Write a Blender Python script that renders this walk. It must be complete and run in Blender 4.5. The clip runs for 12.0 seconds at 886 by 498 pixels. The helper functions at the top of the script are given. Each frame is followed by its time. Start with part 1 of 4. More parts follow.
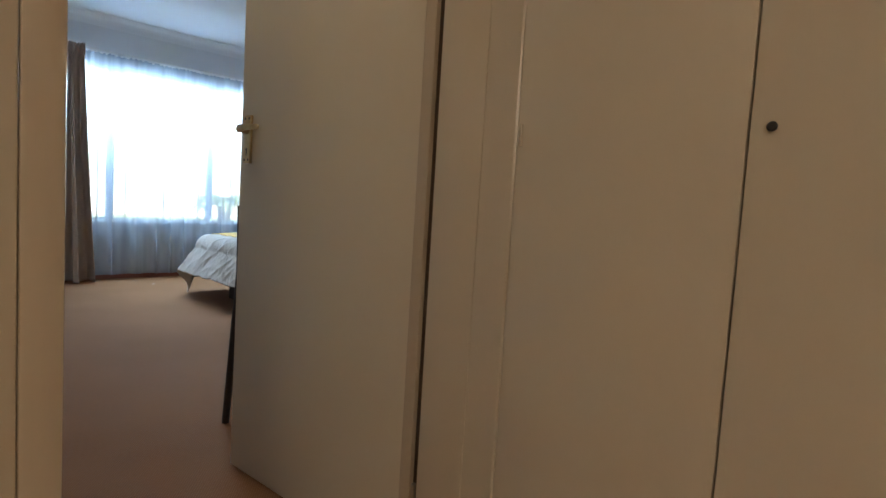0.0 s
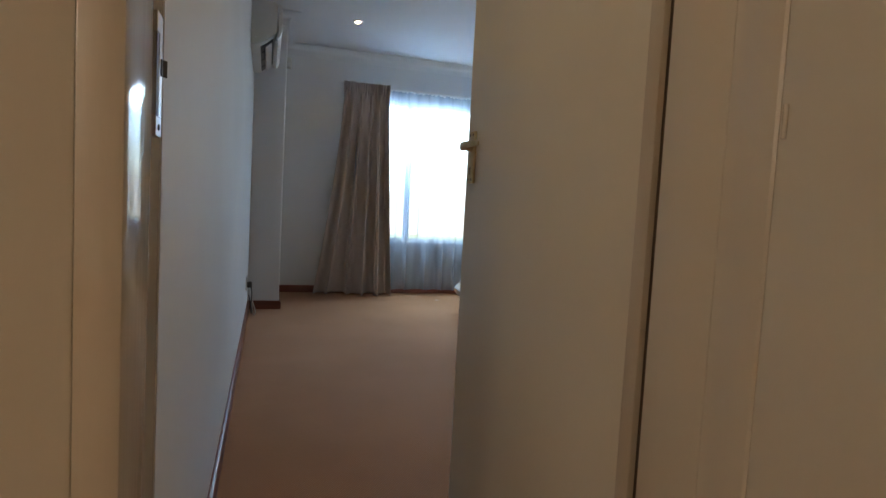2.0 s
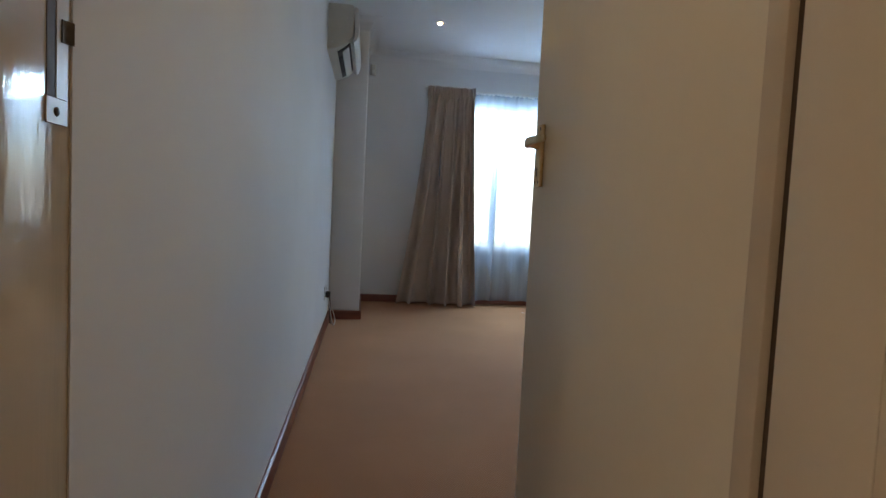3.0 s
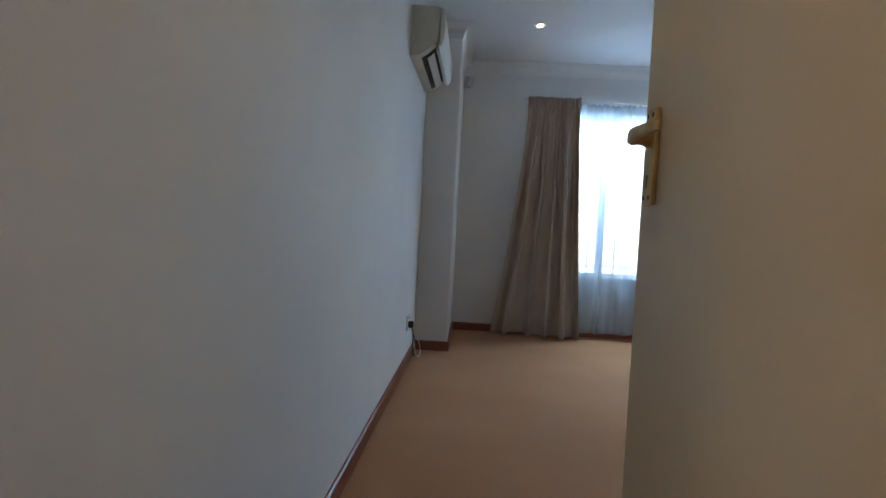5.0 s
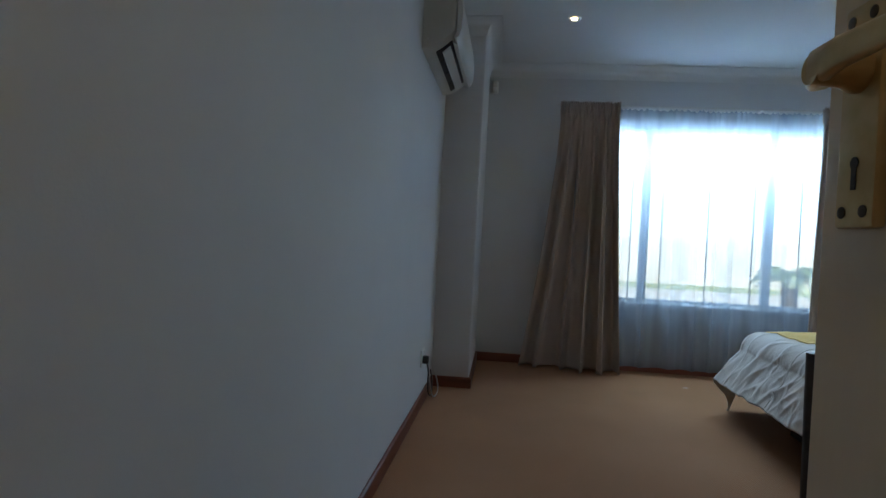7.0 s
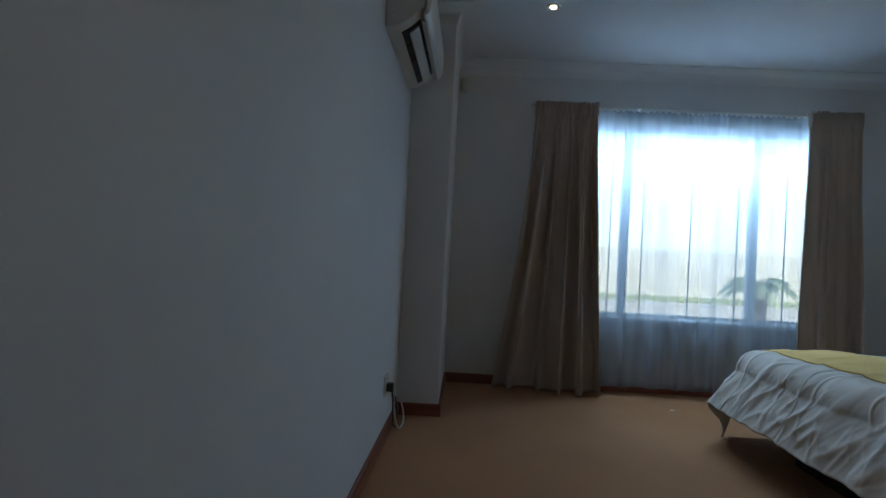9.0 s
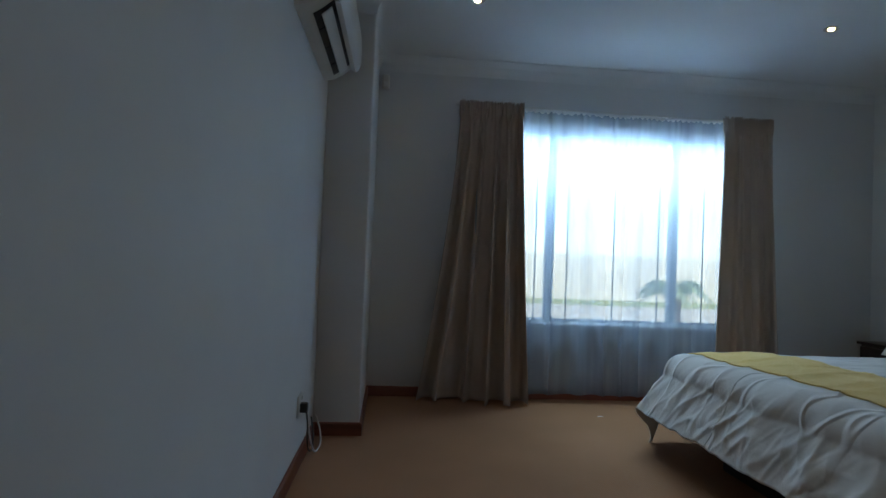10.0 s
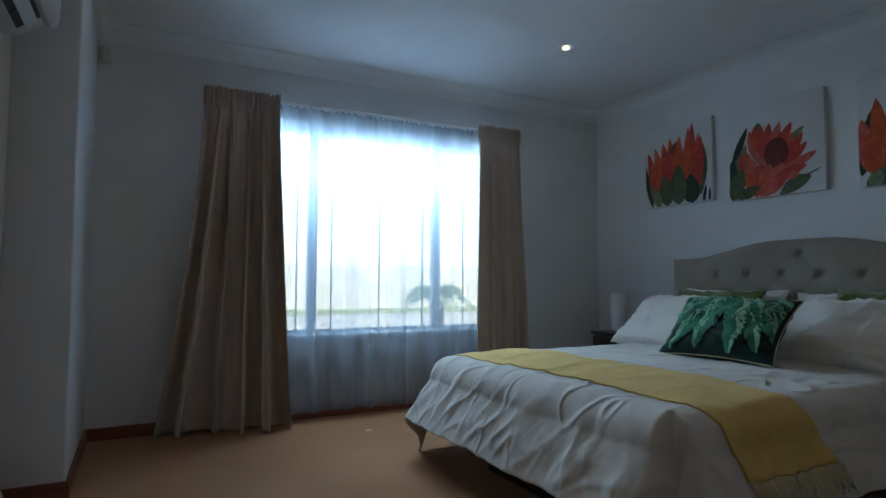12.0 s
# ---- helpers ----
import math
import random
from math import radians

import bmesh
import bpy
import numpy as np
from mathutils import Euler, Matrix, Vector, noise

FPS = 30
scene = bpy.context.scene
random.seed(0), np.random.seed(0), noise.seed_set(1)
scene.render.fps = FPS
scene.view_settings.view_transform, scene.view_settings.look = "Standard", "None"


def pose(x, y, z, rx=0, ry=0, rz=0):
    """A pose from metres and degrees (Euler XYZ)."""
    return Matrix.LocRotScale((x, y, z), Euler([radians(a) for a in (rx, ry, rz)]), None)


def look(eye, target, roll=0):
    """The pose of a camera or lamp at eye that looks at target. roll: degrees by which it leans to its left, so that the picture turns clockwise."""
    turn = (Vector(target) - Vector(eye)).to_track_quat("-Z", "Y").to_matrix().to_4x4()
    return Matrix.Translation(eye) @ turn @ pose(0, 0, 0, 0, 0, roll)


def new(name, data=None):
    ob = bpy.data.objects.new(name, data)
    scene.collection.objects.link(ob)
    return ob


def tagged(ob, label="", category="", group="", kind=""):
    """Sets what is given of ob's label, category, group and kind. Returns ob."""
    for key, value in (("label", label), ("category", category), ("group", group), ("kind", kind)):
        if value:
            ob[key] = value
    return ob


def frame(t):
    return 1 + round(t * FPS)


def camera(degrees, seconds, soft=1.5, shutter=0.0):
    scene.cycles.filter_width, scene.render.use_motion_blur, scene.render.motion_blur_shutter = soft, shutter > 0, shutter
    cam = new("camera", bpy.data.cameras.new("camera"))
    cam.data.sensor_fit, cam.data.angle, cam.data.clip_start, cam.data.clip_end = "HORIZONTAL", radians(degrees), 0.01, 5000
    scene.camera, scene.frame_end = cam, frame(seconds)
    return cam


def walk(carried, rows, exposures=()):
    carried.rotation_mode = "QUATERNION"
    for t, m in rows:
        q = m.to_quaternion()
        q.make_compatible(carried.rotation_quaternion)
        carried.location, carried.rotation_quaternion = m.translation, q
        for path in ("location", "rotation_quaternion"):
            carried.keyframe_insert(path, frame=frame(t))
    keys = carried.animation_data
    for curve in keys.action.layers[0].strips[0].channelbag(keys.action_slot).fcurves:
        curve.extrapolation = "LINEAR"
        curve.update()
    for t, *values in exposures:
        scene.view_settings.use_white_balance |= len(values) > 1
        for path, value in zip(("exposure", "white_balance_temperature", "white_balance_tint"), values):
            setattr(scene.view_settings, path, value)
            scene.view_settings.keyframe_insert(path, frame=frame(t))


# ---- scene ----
cam = camera(74.4, 12.0)
PATH = [
    (0, (0.7, 0.081, 0.93), (2.134, 1.466, 0.78), 3.5),
    (0.5, (0.759, 0.126, 0.95), (2.004, 1.683, 0.797), 3.4),
    (1, (0.832, 0.157, 0.935), (1.899, 1.843, 0.794), 3.6),
    (1.5, (0.898, 0.185, 0.971), (1.737, 1.994, 0.821), 3.4),
    (2, (1.014, 0.209, 0.943), (1.616, 2.112, 0.808), 3.1),
    (2.5, (1.109, 0.326, 0.935), (1.562, 2.27, 0.804), 3.0),
    (3, (1.178, 0.443, 0.952), (1.461, 2.419, 0.825), 2.8),
    (3.5, (1.226, 0.523, 0.955), (1.382, 2.514, 0.84), 2.9),
    (5.5, (1.339, 1.029, 0.983), (1.215, 3.024, 0.92), 3.0),
    (6, (1.329, 1.134, 0.991), (1.197, 3.129, 0.943), 3.0),
    (6.5, (1.349, 1.29, 0.997), (1.204, 3.284, 0.959), 3.0),
    (7, (1.373, 1.439, 1.002), (1.173, 3.429, 0.975), 3.0),
    (9, (1.312, 1.855, 0.997), (1.236, 3.854, 1.014), 2.9),
    (9.5, (1.322, 1.992, 0.995), (1.363, 3.991, 1.029), 2.7),
    (10, (1.329, 2.081, 0.99), (1.509, 4.072, 1.042), 2.3),
    (10.5, (1.324, 2.171, 1.003), (1.687, 4.137, 1.066), 1.9),
    (11, (1.338, 2.262, 1.015), (1.944, 4.166, 1.089), 1.3),
    (11.5, (1.376, 2.29, 0.987), (2.192, 4.114, 1.078), 0.7),
    (12, (1.456, 2.362, 0.961), (2.379, 4.134, 1.068), 0.2),
]
EXPOSURES = [(0.0, 3.62, 6450, 9), (0.5, 3.2, 6500, 10), (1.5, 3.43, 6500, 10), (3.0, 3.65, 6500, 10), (3.5, 3.65, 6500, 10), (5.5, 3.5, 6350, 8), (6.5, 2.97, 6200, 6), (9.0, 2.32, 6150, 5), (10.5, 2.45, 6150, 5), (12.0, 2.6, 6150, 5)]
walk(cam, [(t, look(eye, target, roll)) for t, eye, target, roll in PATH], EXPOSURES)

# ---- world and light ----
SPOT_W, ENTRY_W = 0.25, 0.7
world = bpy.data.worlds.new("world")
scene.world = world
world.use_nodes = True
wn = world.node_tree.nodes
sky = wn.new("ShaderNodeTexSky")
sky.sky_type, sky.sun_disc = "NISHITA", False
sky.sun_elevation, sky.sun_rotation = radians(52), radians(160)
wn["Background"].inputs["Strength"].default_value = 0.088
world.node_tree.links.new(sky.outputs[0], wn["Background"].inputs["Color"])

sun_data = bpy.data.lights.new("sun", "SUN")
sun_data.energy, sun_data.angle, sun_data.color = 3.0, radians(0.5), (1.0, 0.95, 0.87)
sun = new("sun", sun_data)
sun.matrix_world = look((0, 0, 0), (-0.34 * 0.62, 0.94 * 0.62, -0.79))


# the sky's light in the window's opening
sky_data = bpy.data.lights.new("window_skylight", "AREA")
sky_data.shape, sky_data.size, sky_data.size_y = "RECTANGLE", 1.9, 0.3
sky_data.energy, sky_data.color, sky_data.spread = 8.6, (0.58, 0.8, 1.0), radians(116)
skylight = new("window_skylight", sky_data)
skylight.matrix_world = look((3.08, 6.74, 1.99), (3.08, 5.74, 1.26))

# unseen warm fill light for the hall, its source and place assumed
hall_data = bpy.data.lights.new("hall_fill", "POINT")
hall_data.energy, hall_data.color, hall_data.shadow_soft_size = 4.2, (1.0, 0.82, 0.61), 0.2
hall_fill = new("hall_fill", hall_data)
hall_fill.location = (-1.9, -2.0, 1.95)

# ---- material helpers ----
def material(name, color, rough=0.6, metal=0.0, color2=None, scale=6.0, bump=0.0, bump_scale=120.0, detail=6.0, stretch=(1, 1, 1), coat=0.0, spec=0.5, sheen=0.0):
    m = bpy.data.materials.new(name)
    m.use_nodes = True
    n, l = m.node_tree.nodes, m.node_tree.links
    b = n["Principled BSDF"]
    b.inputs["Roughness"].default_value, b.inputs["Metallic"].default_value = rough, metal
    b.inputs["Specular IOR Level"].default_value = spec
    b.inputs["Coat Weight"].default_value, b.inputs["Sheen Weight"].default_value = coat, sheen
    b.inputs["Base Color"].default_value = (*color, 1)
    co = n.new("ShaderNodeTexCoord")
    mp = n.new("ShaderNodeMapping")
    mp.inputs["Scale"].default_value = stretch
    l.new(co.outputs["Object"], mp.inputs["Vector"])
    if color2:
        t = n.new("ShaderNodeTexNoise")
        t.inputs["Scale"].default_value, t.inputs["Detail"].default_value = scale, detail
        r = n.new("ShaderNodeMix")
        r.data_type = "RGBA"
        r.inputs["A"].default_value, r.inputs["B"].default_value = (*color, 1), (*color2, 1)
        c = n.new("ShaderNodeMapRange")
        c.inputs["From Min"].default_value, c.inputs["From Max"].default_value = 0.35, 0.65
        l.new(mp.outputs[0], t.inputs["Vector"])
        l.new(t.outputs["Fac"], c.inputs["Value"])
        l.new(c.outputs[0], r.inputs["Factor"])
        l.new(r.outputs["Result"], b.inputs["Base Color"])
        g = n.new("ShaderNodeMapRange")
        g.inputs["To Min"].default_value, g.inputs["To Max"].default_value = max(rough - 0.05, 0.02), min(rough + 0.06, 1)
        l.new(t.outputs["Fac"], g.inputs["Value"])
        l.new(g.outputs[0], b.inputs["Roughness"])
    if bump:
        t2 = n.new("ShaderNodeTexNoise")
        t2.inputs["Scale"].default_value, t2.inputs["Detail"].default_value = bump_scale, 4
        bp = n.new("ShaderNodeBump")
        bp.inputs["Strength"].default_value, bp.inputs["Distance"].default_value = bump, 0.01
        l.new(mp.outputs[0], t2.inputs["Vector"])
        l.new(t2.outputs["Fac"], bp.inputs["Height"])
        l.new(bp.outputs[0], b.inputs["Normal"])
    return m


def carpet_material():
    """Low loop pile in tan, with a fine diagonal rib and worn, slightly soiled patches."""
    m = material("carpet", (0.47, 0.238, 0.115), 0.95, 0, (0.4, 0.195, 0.088), 1.3, spec=0.1, sheen=0.15)
    n, l = m.node_tree.nodes, m.node_tree.links
    b = n["Principled BSDF"]
    co = n.new("ShaderNodeTexCoord")
    waves = []
    for turn in (38, -38):
        mp = n.new("ShaderNodeMapping")
        mp.inputs["Rotation"].default_value = (0, 0, radians(turn))
        l.new(co.outputs["Object"], mp.inputs["Vector"])
        w = n.new("ShaderNodeTexWave")
        w.inputs["Scale"].default_value, w.inputs["Distortion"].default_value = 42, 1.2
        w.inputs["Detail"].default_value, w.inputs["Detail Scale"].default_value = 2, 3
        l.new(mp.outputs[0], w.inputs["Vector"])
        waves.append(w)
    mul = n.new("ShaderNodeMath")
    mul.operation = "MULTIPLY"
    l.new(waves[0].outputs["Fac"], mul.inputs[0])
    l.new(waves[1].outputs["Fac"], mul.inputs[1])
    grain = n.new("ShaderNodeTexNoise")
    grain.inputs["Scale"].default_value, grain.inputs["Detail"].default_value = 420, 3
    add = n.new("ShaderNodeMath")
    l.new(mul.outputs[0], add.inputs[0])
    l.new(grain.outputs["Fac"], add.inputs[1])
    bp = n.new("ShaderNodeBump")
    bp.inputs["Strength"].default_value, bp.inputs["Distance"].default_value = 0.4, 0.003
    l.new(add.outputs[0], bp.inputs["Height"])
    l.new(bp.outputs[0], b.inputs["Normal"])
    mix = n.new("ShaderNodeMix")
    mix.data_type, mix.blend_type = "RGBA", "MULTIPLY"
    mix.inputs["Factor"].default_value = 0.45
    old = b.inputs["Base Color"].links[0].from_socket
    ramp = n.new("ShaderNodeMapRange")
    ramp.inputs["To Min"].default_value, ramp.inputs["To Max"].default_value = 0.55, 1.2
    l.new(mul.outputs[0], ramp.inputs["Value"])
    l.new(old, mix.inputs["A"])
    l.new(ramp.outputs[0], mix.inputs["B"])
    l.new(mix.outputs["Result"], b.inputs["Base Color"])
    return m


def fabric_material(name, color, color2, scale=900.0, rough=0.9, bump=0.25, sheen=0.2, blotch=3.0, crease=0.0):
    """Woven cloth: two crossed threads as relief, with a soft change of tone."""
    m = material(name, color, rough, 0, color2, blotch, spec=0.2, sheen=sheen)
    n, l = m.node_tree.nodes, m.node_tree.links
    t = n.new("ShaderNodeTexNoise")
    t.inputs["Scale"].default_value, t.inputs["Detail"].default_value = scale, 2
    t3 = n.new("ShaderNodeTexNoise")
    t3.inputs["Scale"].default_value, t3.inputs["Detail"].default_value = 28, 5
    add = n.new("ShaderNodeMath")
    add.operation = "MULTIPLY_ADD"
    add.inputs[1].default_value = 2.5
    bp = n.new("ShaderNodeBump")
    bp.inputs["Strength"].default_value, bp.inputs["Distance"].default_value = bump, 0.004
    l.new(t3.outputs["Fac"], add.inputs[0])
    l.new(t.outputs["Fac"], add.inputs[2])
    l.new(add.outputs[0], bp.inputs["Height"])
    l.new(bp.outputs[0], n["Principled BSDF"].inputs["Normal"])
    if crease:
        co, mp, t4, t5 = n.new("ShaderNodeTexCoord"), n.new("ShaderNodeMapping"), n.new("ShaderNodeTexNoise"), n.new("ShaderNodeMath")
        mp.inputs["Scale"].default_value, mp.inputs["Rotation"].default_value = (1.6, 3.2, 1.4), (0.25, 0.1, 0.9)
        t4.inputs["Scale"].default_value, t4.inputs["Detail"].default_value, t4.inputs["Distortion"].default_value = 1.15, 1.0, 0.5
        l.new(co.outputs["Object"], mp.inputs["Vector"])
        l.new(mp.outputs[0], t4.inputs["Vector"])
        t5.operation = "SUBTRACT"
        t5.inputs[1].default_value = 0.5
        l.new(t4.outputs["Fac"], t5.inputs[0])
        t6, t7 = n.new("ShaderNodeMath"), n.new("ShaderNodeMapRange")
        t6.operation = "ABSOLUTE"
        l.new(t5.outputs[0], t6.inputs[0])
        t7.interpolation_type = "SMOOTHSTEP"
        for key, val in (("From Min", 0.0), ("From Max", 0.045), ("To Min", 1.0), ("To Max", 0.0)):
            t7.inputs[key].default_value = val
        l.new(t6.outputs[0], t7.inputs["Value"])
        b5 = n.new("ShaderNodeBump")
        b5.inputs["Strength"].default_value, b5.inputs["Distance"].default_value = crease, 0.03
        l.new(t7.outputs["Result"], b5.inputs["Height"])
        l.new(b5.outputs[0], bp.inputs["Normal"])
    return m


def sheer_material():
    """Fine voile: mostly open weave, the threads pass and scatter light."""
    m = bpy.data.materials.new("sheer_voile")
    m.use_nodes = True
    n, l = m.node_tree.nodes, m.node_tree.links
    n.remove(n["Principled BSDF"])
    clear, trans, diff = n.new("ShaderNodeBsdfTransparent"), n.new("ShaderNodeBsdfTranslucent"), n.new("ShaderNodeBsdfDiffuse")
    # white cloth, with the blue of the skylight put into its colour
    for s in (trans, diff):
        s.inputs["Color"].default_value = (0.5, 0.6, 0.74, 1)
    a, b = n.new("ShaderNodeMixShader"), n.new("ShaderNodeMixShader")
    a.inputs[0].default_value = 0.4
    l.new(trans.outputs[0], a.inputs[1])
    l.new(diff.outputs[0], a.inputs[2])
    t = n.new("ShaderNodeTexNoise")
    t.inputs["Scale"].default_value = 14
    mp, co = n.new("ShaderNodeMapping"), n.new("ShaderNodeTexCoord")
    mp.inputs["Scale"].default_value = (0.75, 0.75, 0.03)
    l.new(co.outputs["Object"], mp.inputs[0])
    l.new(mp.outputs[0], t.inputs["Vector"])
    r = n.new("ShaderNodeMapRange")
    r.inputs["To Min"].default_value, r.inputs["To Max"].default_value = 0.3, 0.82
    l.new(t.outputs["Fac"], r.inputs["Value"])
    l.new(r.outputs[0], b.inputs[0])
    l.new(clear.outputs[0], b.inputs[1])
    l.new(a.outputs[0], b.inputs[2])
    l.new(b.outputs[0], n["Material Output"].inputs["Surface"])
    return m


def glow_material(name, color, strength):
    m = bpy.data.materials.new(name)
    m.use_nodes = True
    b = m.node_tree.nodes["Principled BSDF"]
    b.inputs["Emission Color"].default_value, b.inputs["Emission Strength"].default_value = (*color, 1), strength
    b.inputs["Base Color"].default_value = (*color, 1)
    return m


def glass_material():
    m = bpy.data.materials.new("window_glass")
    m.use_nodes = True
    n, l = m.node_tree.nodes, m.node_tree.links
    n.remove(n["Principled BSDF"])
    clear, gloss, mix, fr = n.new("ShaderNodeBsdfTransparent"), n.new("ShaderNodeBsdfGlossy"), n.new("ShaderNodeMixShader"), n.new("ShaderNodeFresnel")
    gloss.inputs["Roughness"].default_value = 0.02
    clear.inputs["Color"].default_value = (0.94, 0.97, 0.96, 1)
    l.new(fr.outputs[0], mix.inputs[0])
    l.new(clear.outputs[0], mix.inputs[1])
    l.new(gloss.outputs[0], mix.inputs[2])
    l.new(mix.outputs[0], n["Material Output"].inputs["Surface"])
    return m


WALL = material("wall_paint", (0.74, 0.75, 0.76), 0.72, 0, (0.71, 0.72, 0.73), 1.6, 0.035, 160, spec=0.3)
CEIL = material("ceiling_paint", (0.76, 0.77, 0.78), 0.8, 0, (0.72, 0.73, 0.74), 1.2, 0.06, 200)
CREAM = material("cream_gloss_paint", (0.64, 0.565, 0.44), 0.3, 0, (0.625, 0.55, 0.425), 1.1, 0.05, 60, stretch=(1, 1, 0.3), spec=0.45)
CREAM_OLD = material("cream_frame_paint", (0.61, 0.52, 0.39), 0.26, 0, (0.6, 0.51, 0.38), 3, 0.03, 45, stretch=(1, 1, 0.25))
JAMB_GLOSS = material("brushed_gloss_jamb_paint", (0.61, 0.52, 0.39), 0.06, 0, (0.57, 0.48, 0.36), 5, 0.1, 38, stretch=(1, 1, 0.1))
CARPET = carpet_material()
REDWOOD = material("varnished_meranti", (0.23, 0.062, 0.03), 0.36, 0, (0.16, 0.04, 0.02), 9, 0.05, 40, stretch=(0.15, 0.15, 2), coat=0.12)
DRAPE = fabric_material("taupe_curtain_cloth", (0.54, 0.455, 0.4), (0.5, 0.42, 0.37), sheen=0.25)
SHEER = sheer_material()
DUVET_CLOTH = fabric_material("stone_cotton", (0.67, 0.625, 0.59), (0.63, 0.585, 0.55), bump=0.14, crease=0.36)
PILLOW_CLOTH = fabric_material("pillow_cotton", (0.76, 0.72, 0.68), (0.71, 0.67, 0.63), bump=0.14, crease=0.2)
YELLOW = fabric_material("mustard_throw_knit", (0.8, 0.55, 0.17), (0.74, 0.48, 0.12), 500, bump=0.5)
FRINGE = fabric_material("fringe_yarn", (0.66, 0.56, 0.38), (0.58, 0.48, 0.3), 500)
OLIVE = fabric_material("olive_velvet", (0.13, 0.16, 0.03), (0.1, 0.125, 0.022), 600, sheen=0.5)
LINEN = fabric_material("greige_linen", (0.36, 0.31, 0.26), (0.31, 0.265, 0.22), 700, bump=0.5)
DARKWOOD = material("espresso_wood", (0.035, 0.022, 0.017), 0.35, 0, (0.02, 0.012, 0.01), 14, 0.05, 60, stretch=(3, 0.3, 3))
BASE_CLOTH = fabric_material("dark_base_cloth", (0.035, 0.028, 0.026), (0.025, 0.02, 0.018))
# dark brown that paints the shade of the hinge gap and latch slot
GAP_SHADOW = material("gap_shadow_brown", (0.085, 0.05, 0.024), 0.6, 0, (0.06, 0.035, 0.018), 12, stretch=(2, 2, 0.2))
LIPPING = material("tan_lipping", (0.5, 0.41, 0.3), 0.35, 0, (0.46, 0.37, 0.265), 5, stretch=(1, 1, 0.2))
BRASS = material("worn_brass", (0.66, 0.52, 0.3), 0.34, 1, (0.54, 0.4, 0.2), 30, 0.05, 90)
DARK_STEEL = material("tarnished_screw_steel", (0.12, 0.1, 0.08), 0.4, 1, (0.08, 0.07, 0.055), 60)
STEEL = material("satin_steel", (0.55, 0.54, 0.52), 0.3, 1, (0.45, 0.44, 0.42), 40)
PLASTIC = material("ivory_plastic", (0.66, 0.65, 0.6), 0.35, 0, (0.62, 0.61, 0.56), 3)
WHITE_PLASTIC = material("white_plastic", (0.72, 0.72, 0.70), 0.32, 0, (0.69, 0.69, 0.67), 3)
BLACK = material("black_plastic", (0.02, 0.02, 0.02), 0.4, 0, (0.03, 0.03, 0.03), 20)
SHADE = material("white_lamp_shade", (0.72, 0.73, 0.75), 0.7, 0, (0.68, 0.69, 0.71), 8, 0.1, 300)
CANVAS = material("canvas_print_ground", (0.72, 0.72, 0.73), 0.75, 0, (0.68, 0.68, 0.69), 4, 0.15, 900)
ALU = material("white_window_frame", (0.7, 0.71, 0.72), 0.4, 0, (0.64, 0.65, 0.66), 6)
GLASS = glass_material()
DOWNLIGHT = glow_material("lit_halogen", (1.0, 0.72, 0.35), 12)


# ---- mesh helpers ----
def root_of(ob):
    while ob.parent:
        ob = ob.parent
    return ob


def finish(name, bm, mat, smooth):
    me = bpy.data.meshes.new(name)
    bmesh.ops.recalc_face_normals(bm, faces=bm.faces)
    bm.to_mesh(me)
    bm.free()
    for m in mat if isinstance(mat, (list, tuple)) else [mat]:
        me.materials.append(m)
    if smooth:
        me.polygons.foreach_set("use_smooth", [True] * len(me.polygons))
        me.set_sharp_from_angle(angle=radians(smooth))
    return me


def part(name, bm, mat, parent, label="", smooth=40):
    """Links a bmesh in world places as one mesh under a thing or a part."""
    bmesh.ops.translate(bm, vec=-root_of(parent).location, verts=bm.verts)
    ob = new(name, finish(name, bm, mat, smooth))
    ob.parent = parent
    return tagged(ob, label)


def solid(name, bm, mat, label="", category="", kind="structure", smooth=40):
    return tagged(new(name, finish(name, bm, mat, smooth)), label, category, "", kind)


def thing(name, at, label, category, group="", kind=""):
    ob = new(name)
    ob.location = at
    ob.empty_display_size = 0.1
    return tagged(ob, label, category, group, kind)


def prism(bm, poly, z0, z1):
    lo = [bm.verts.new((x, y, z0)) for x, y in poly]
    hi = [bm.verts.new((x, y, z1)) for x, y in poly]
    k = len(poly)
    bm.faces.new(lo[::-1])
    bm.faces.new(hi)
    for i in range(k):
        bm.faces.new((lo[i], lo[(i + 1) % k], hi[(i + 1) % k], hi[i]))
    return lo + hi


def box(bm, x0, x1, y0, y1, z0, z1, bevel=0.0, segs=2):
    vs = prism(bm, [(x0, y0), (x1, y0), (x1, y1), (x0, y1)], z0, z1)
    if bevel:
        es = list({e for v in vs for e in v.link_edges})
        bmesh.ops.bevel(bm, geom=es, offset=bevel, segments=segs, profile=0.5, affect="EDGES")
    return bm


def boxed(*args, **kw):
    return box(bmesh.new(), *args, **kw)


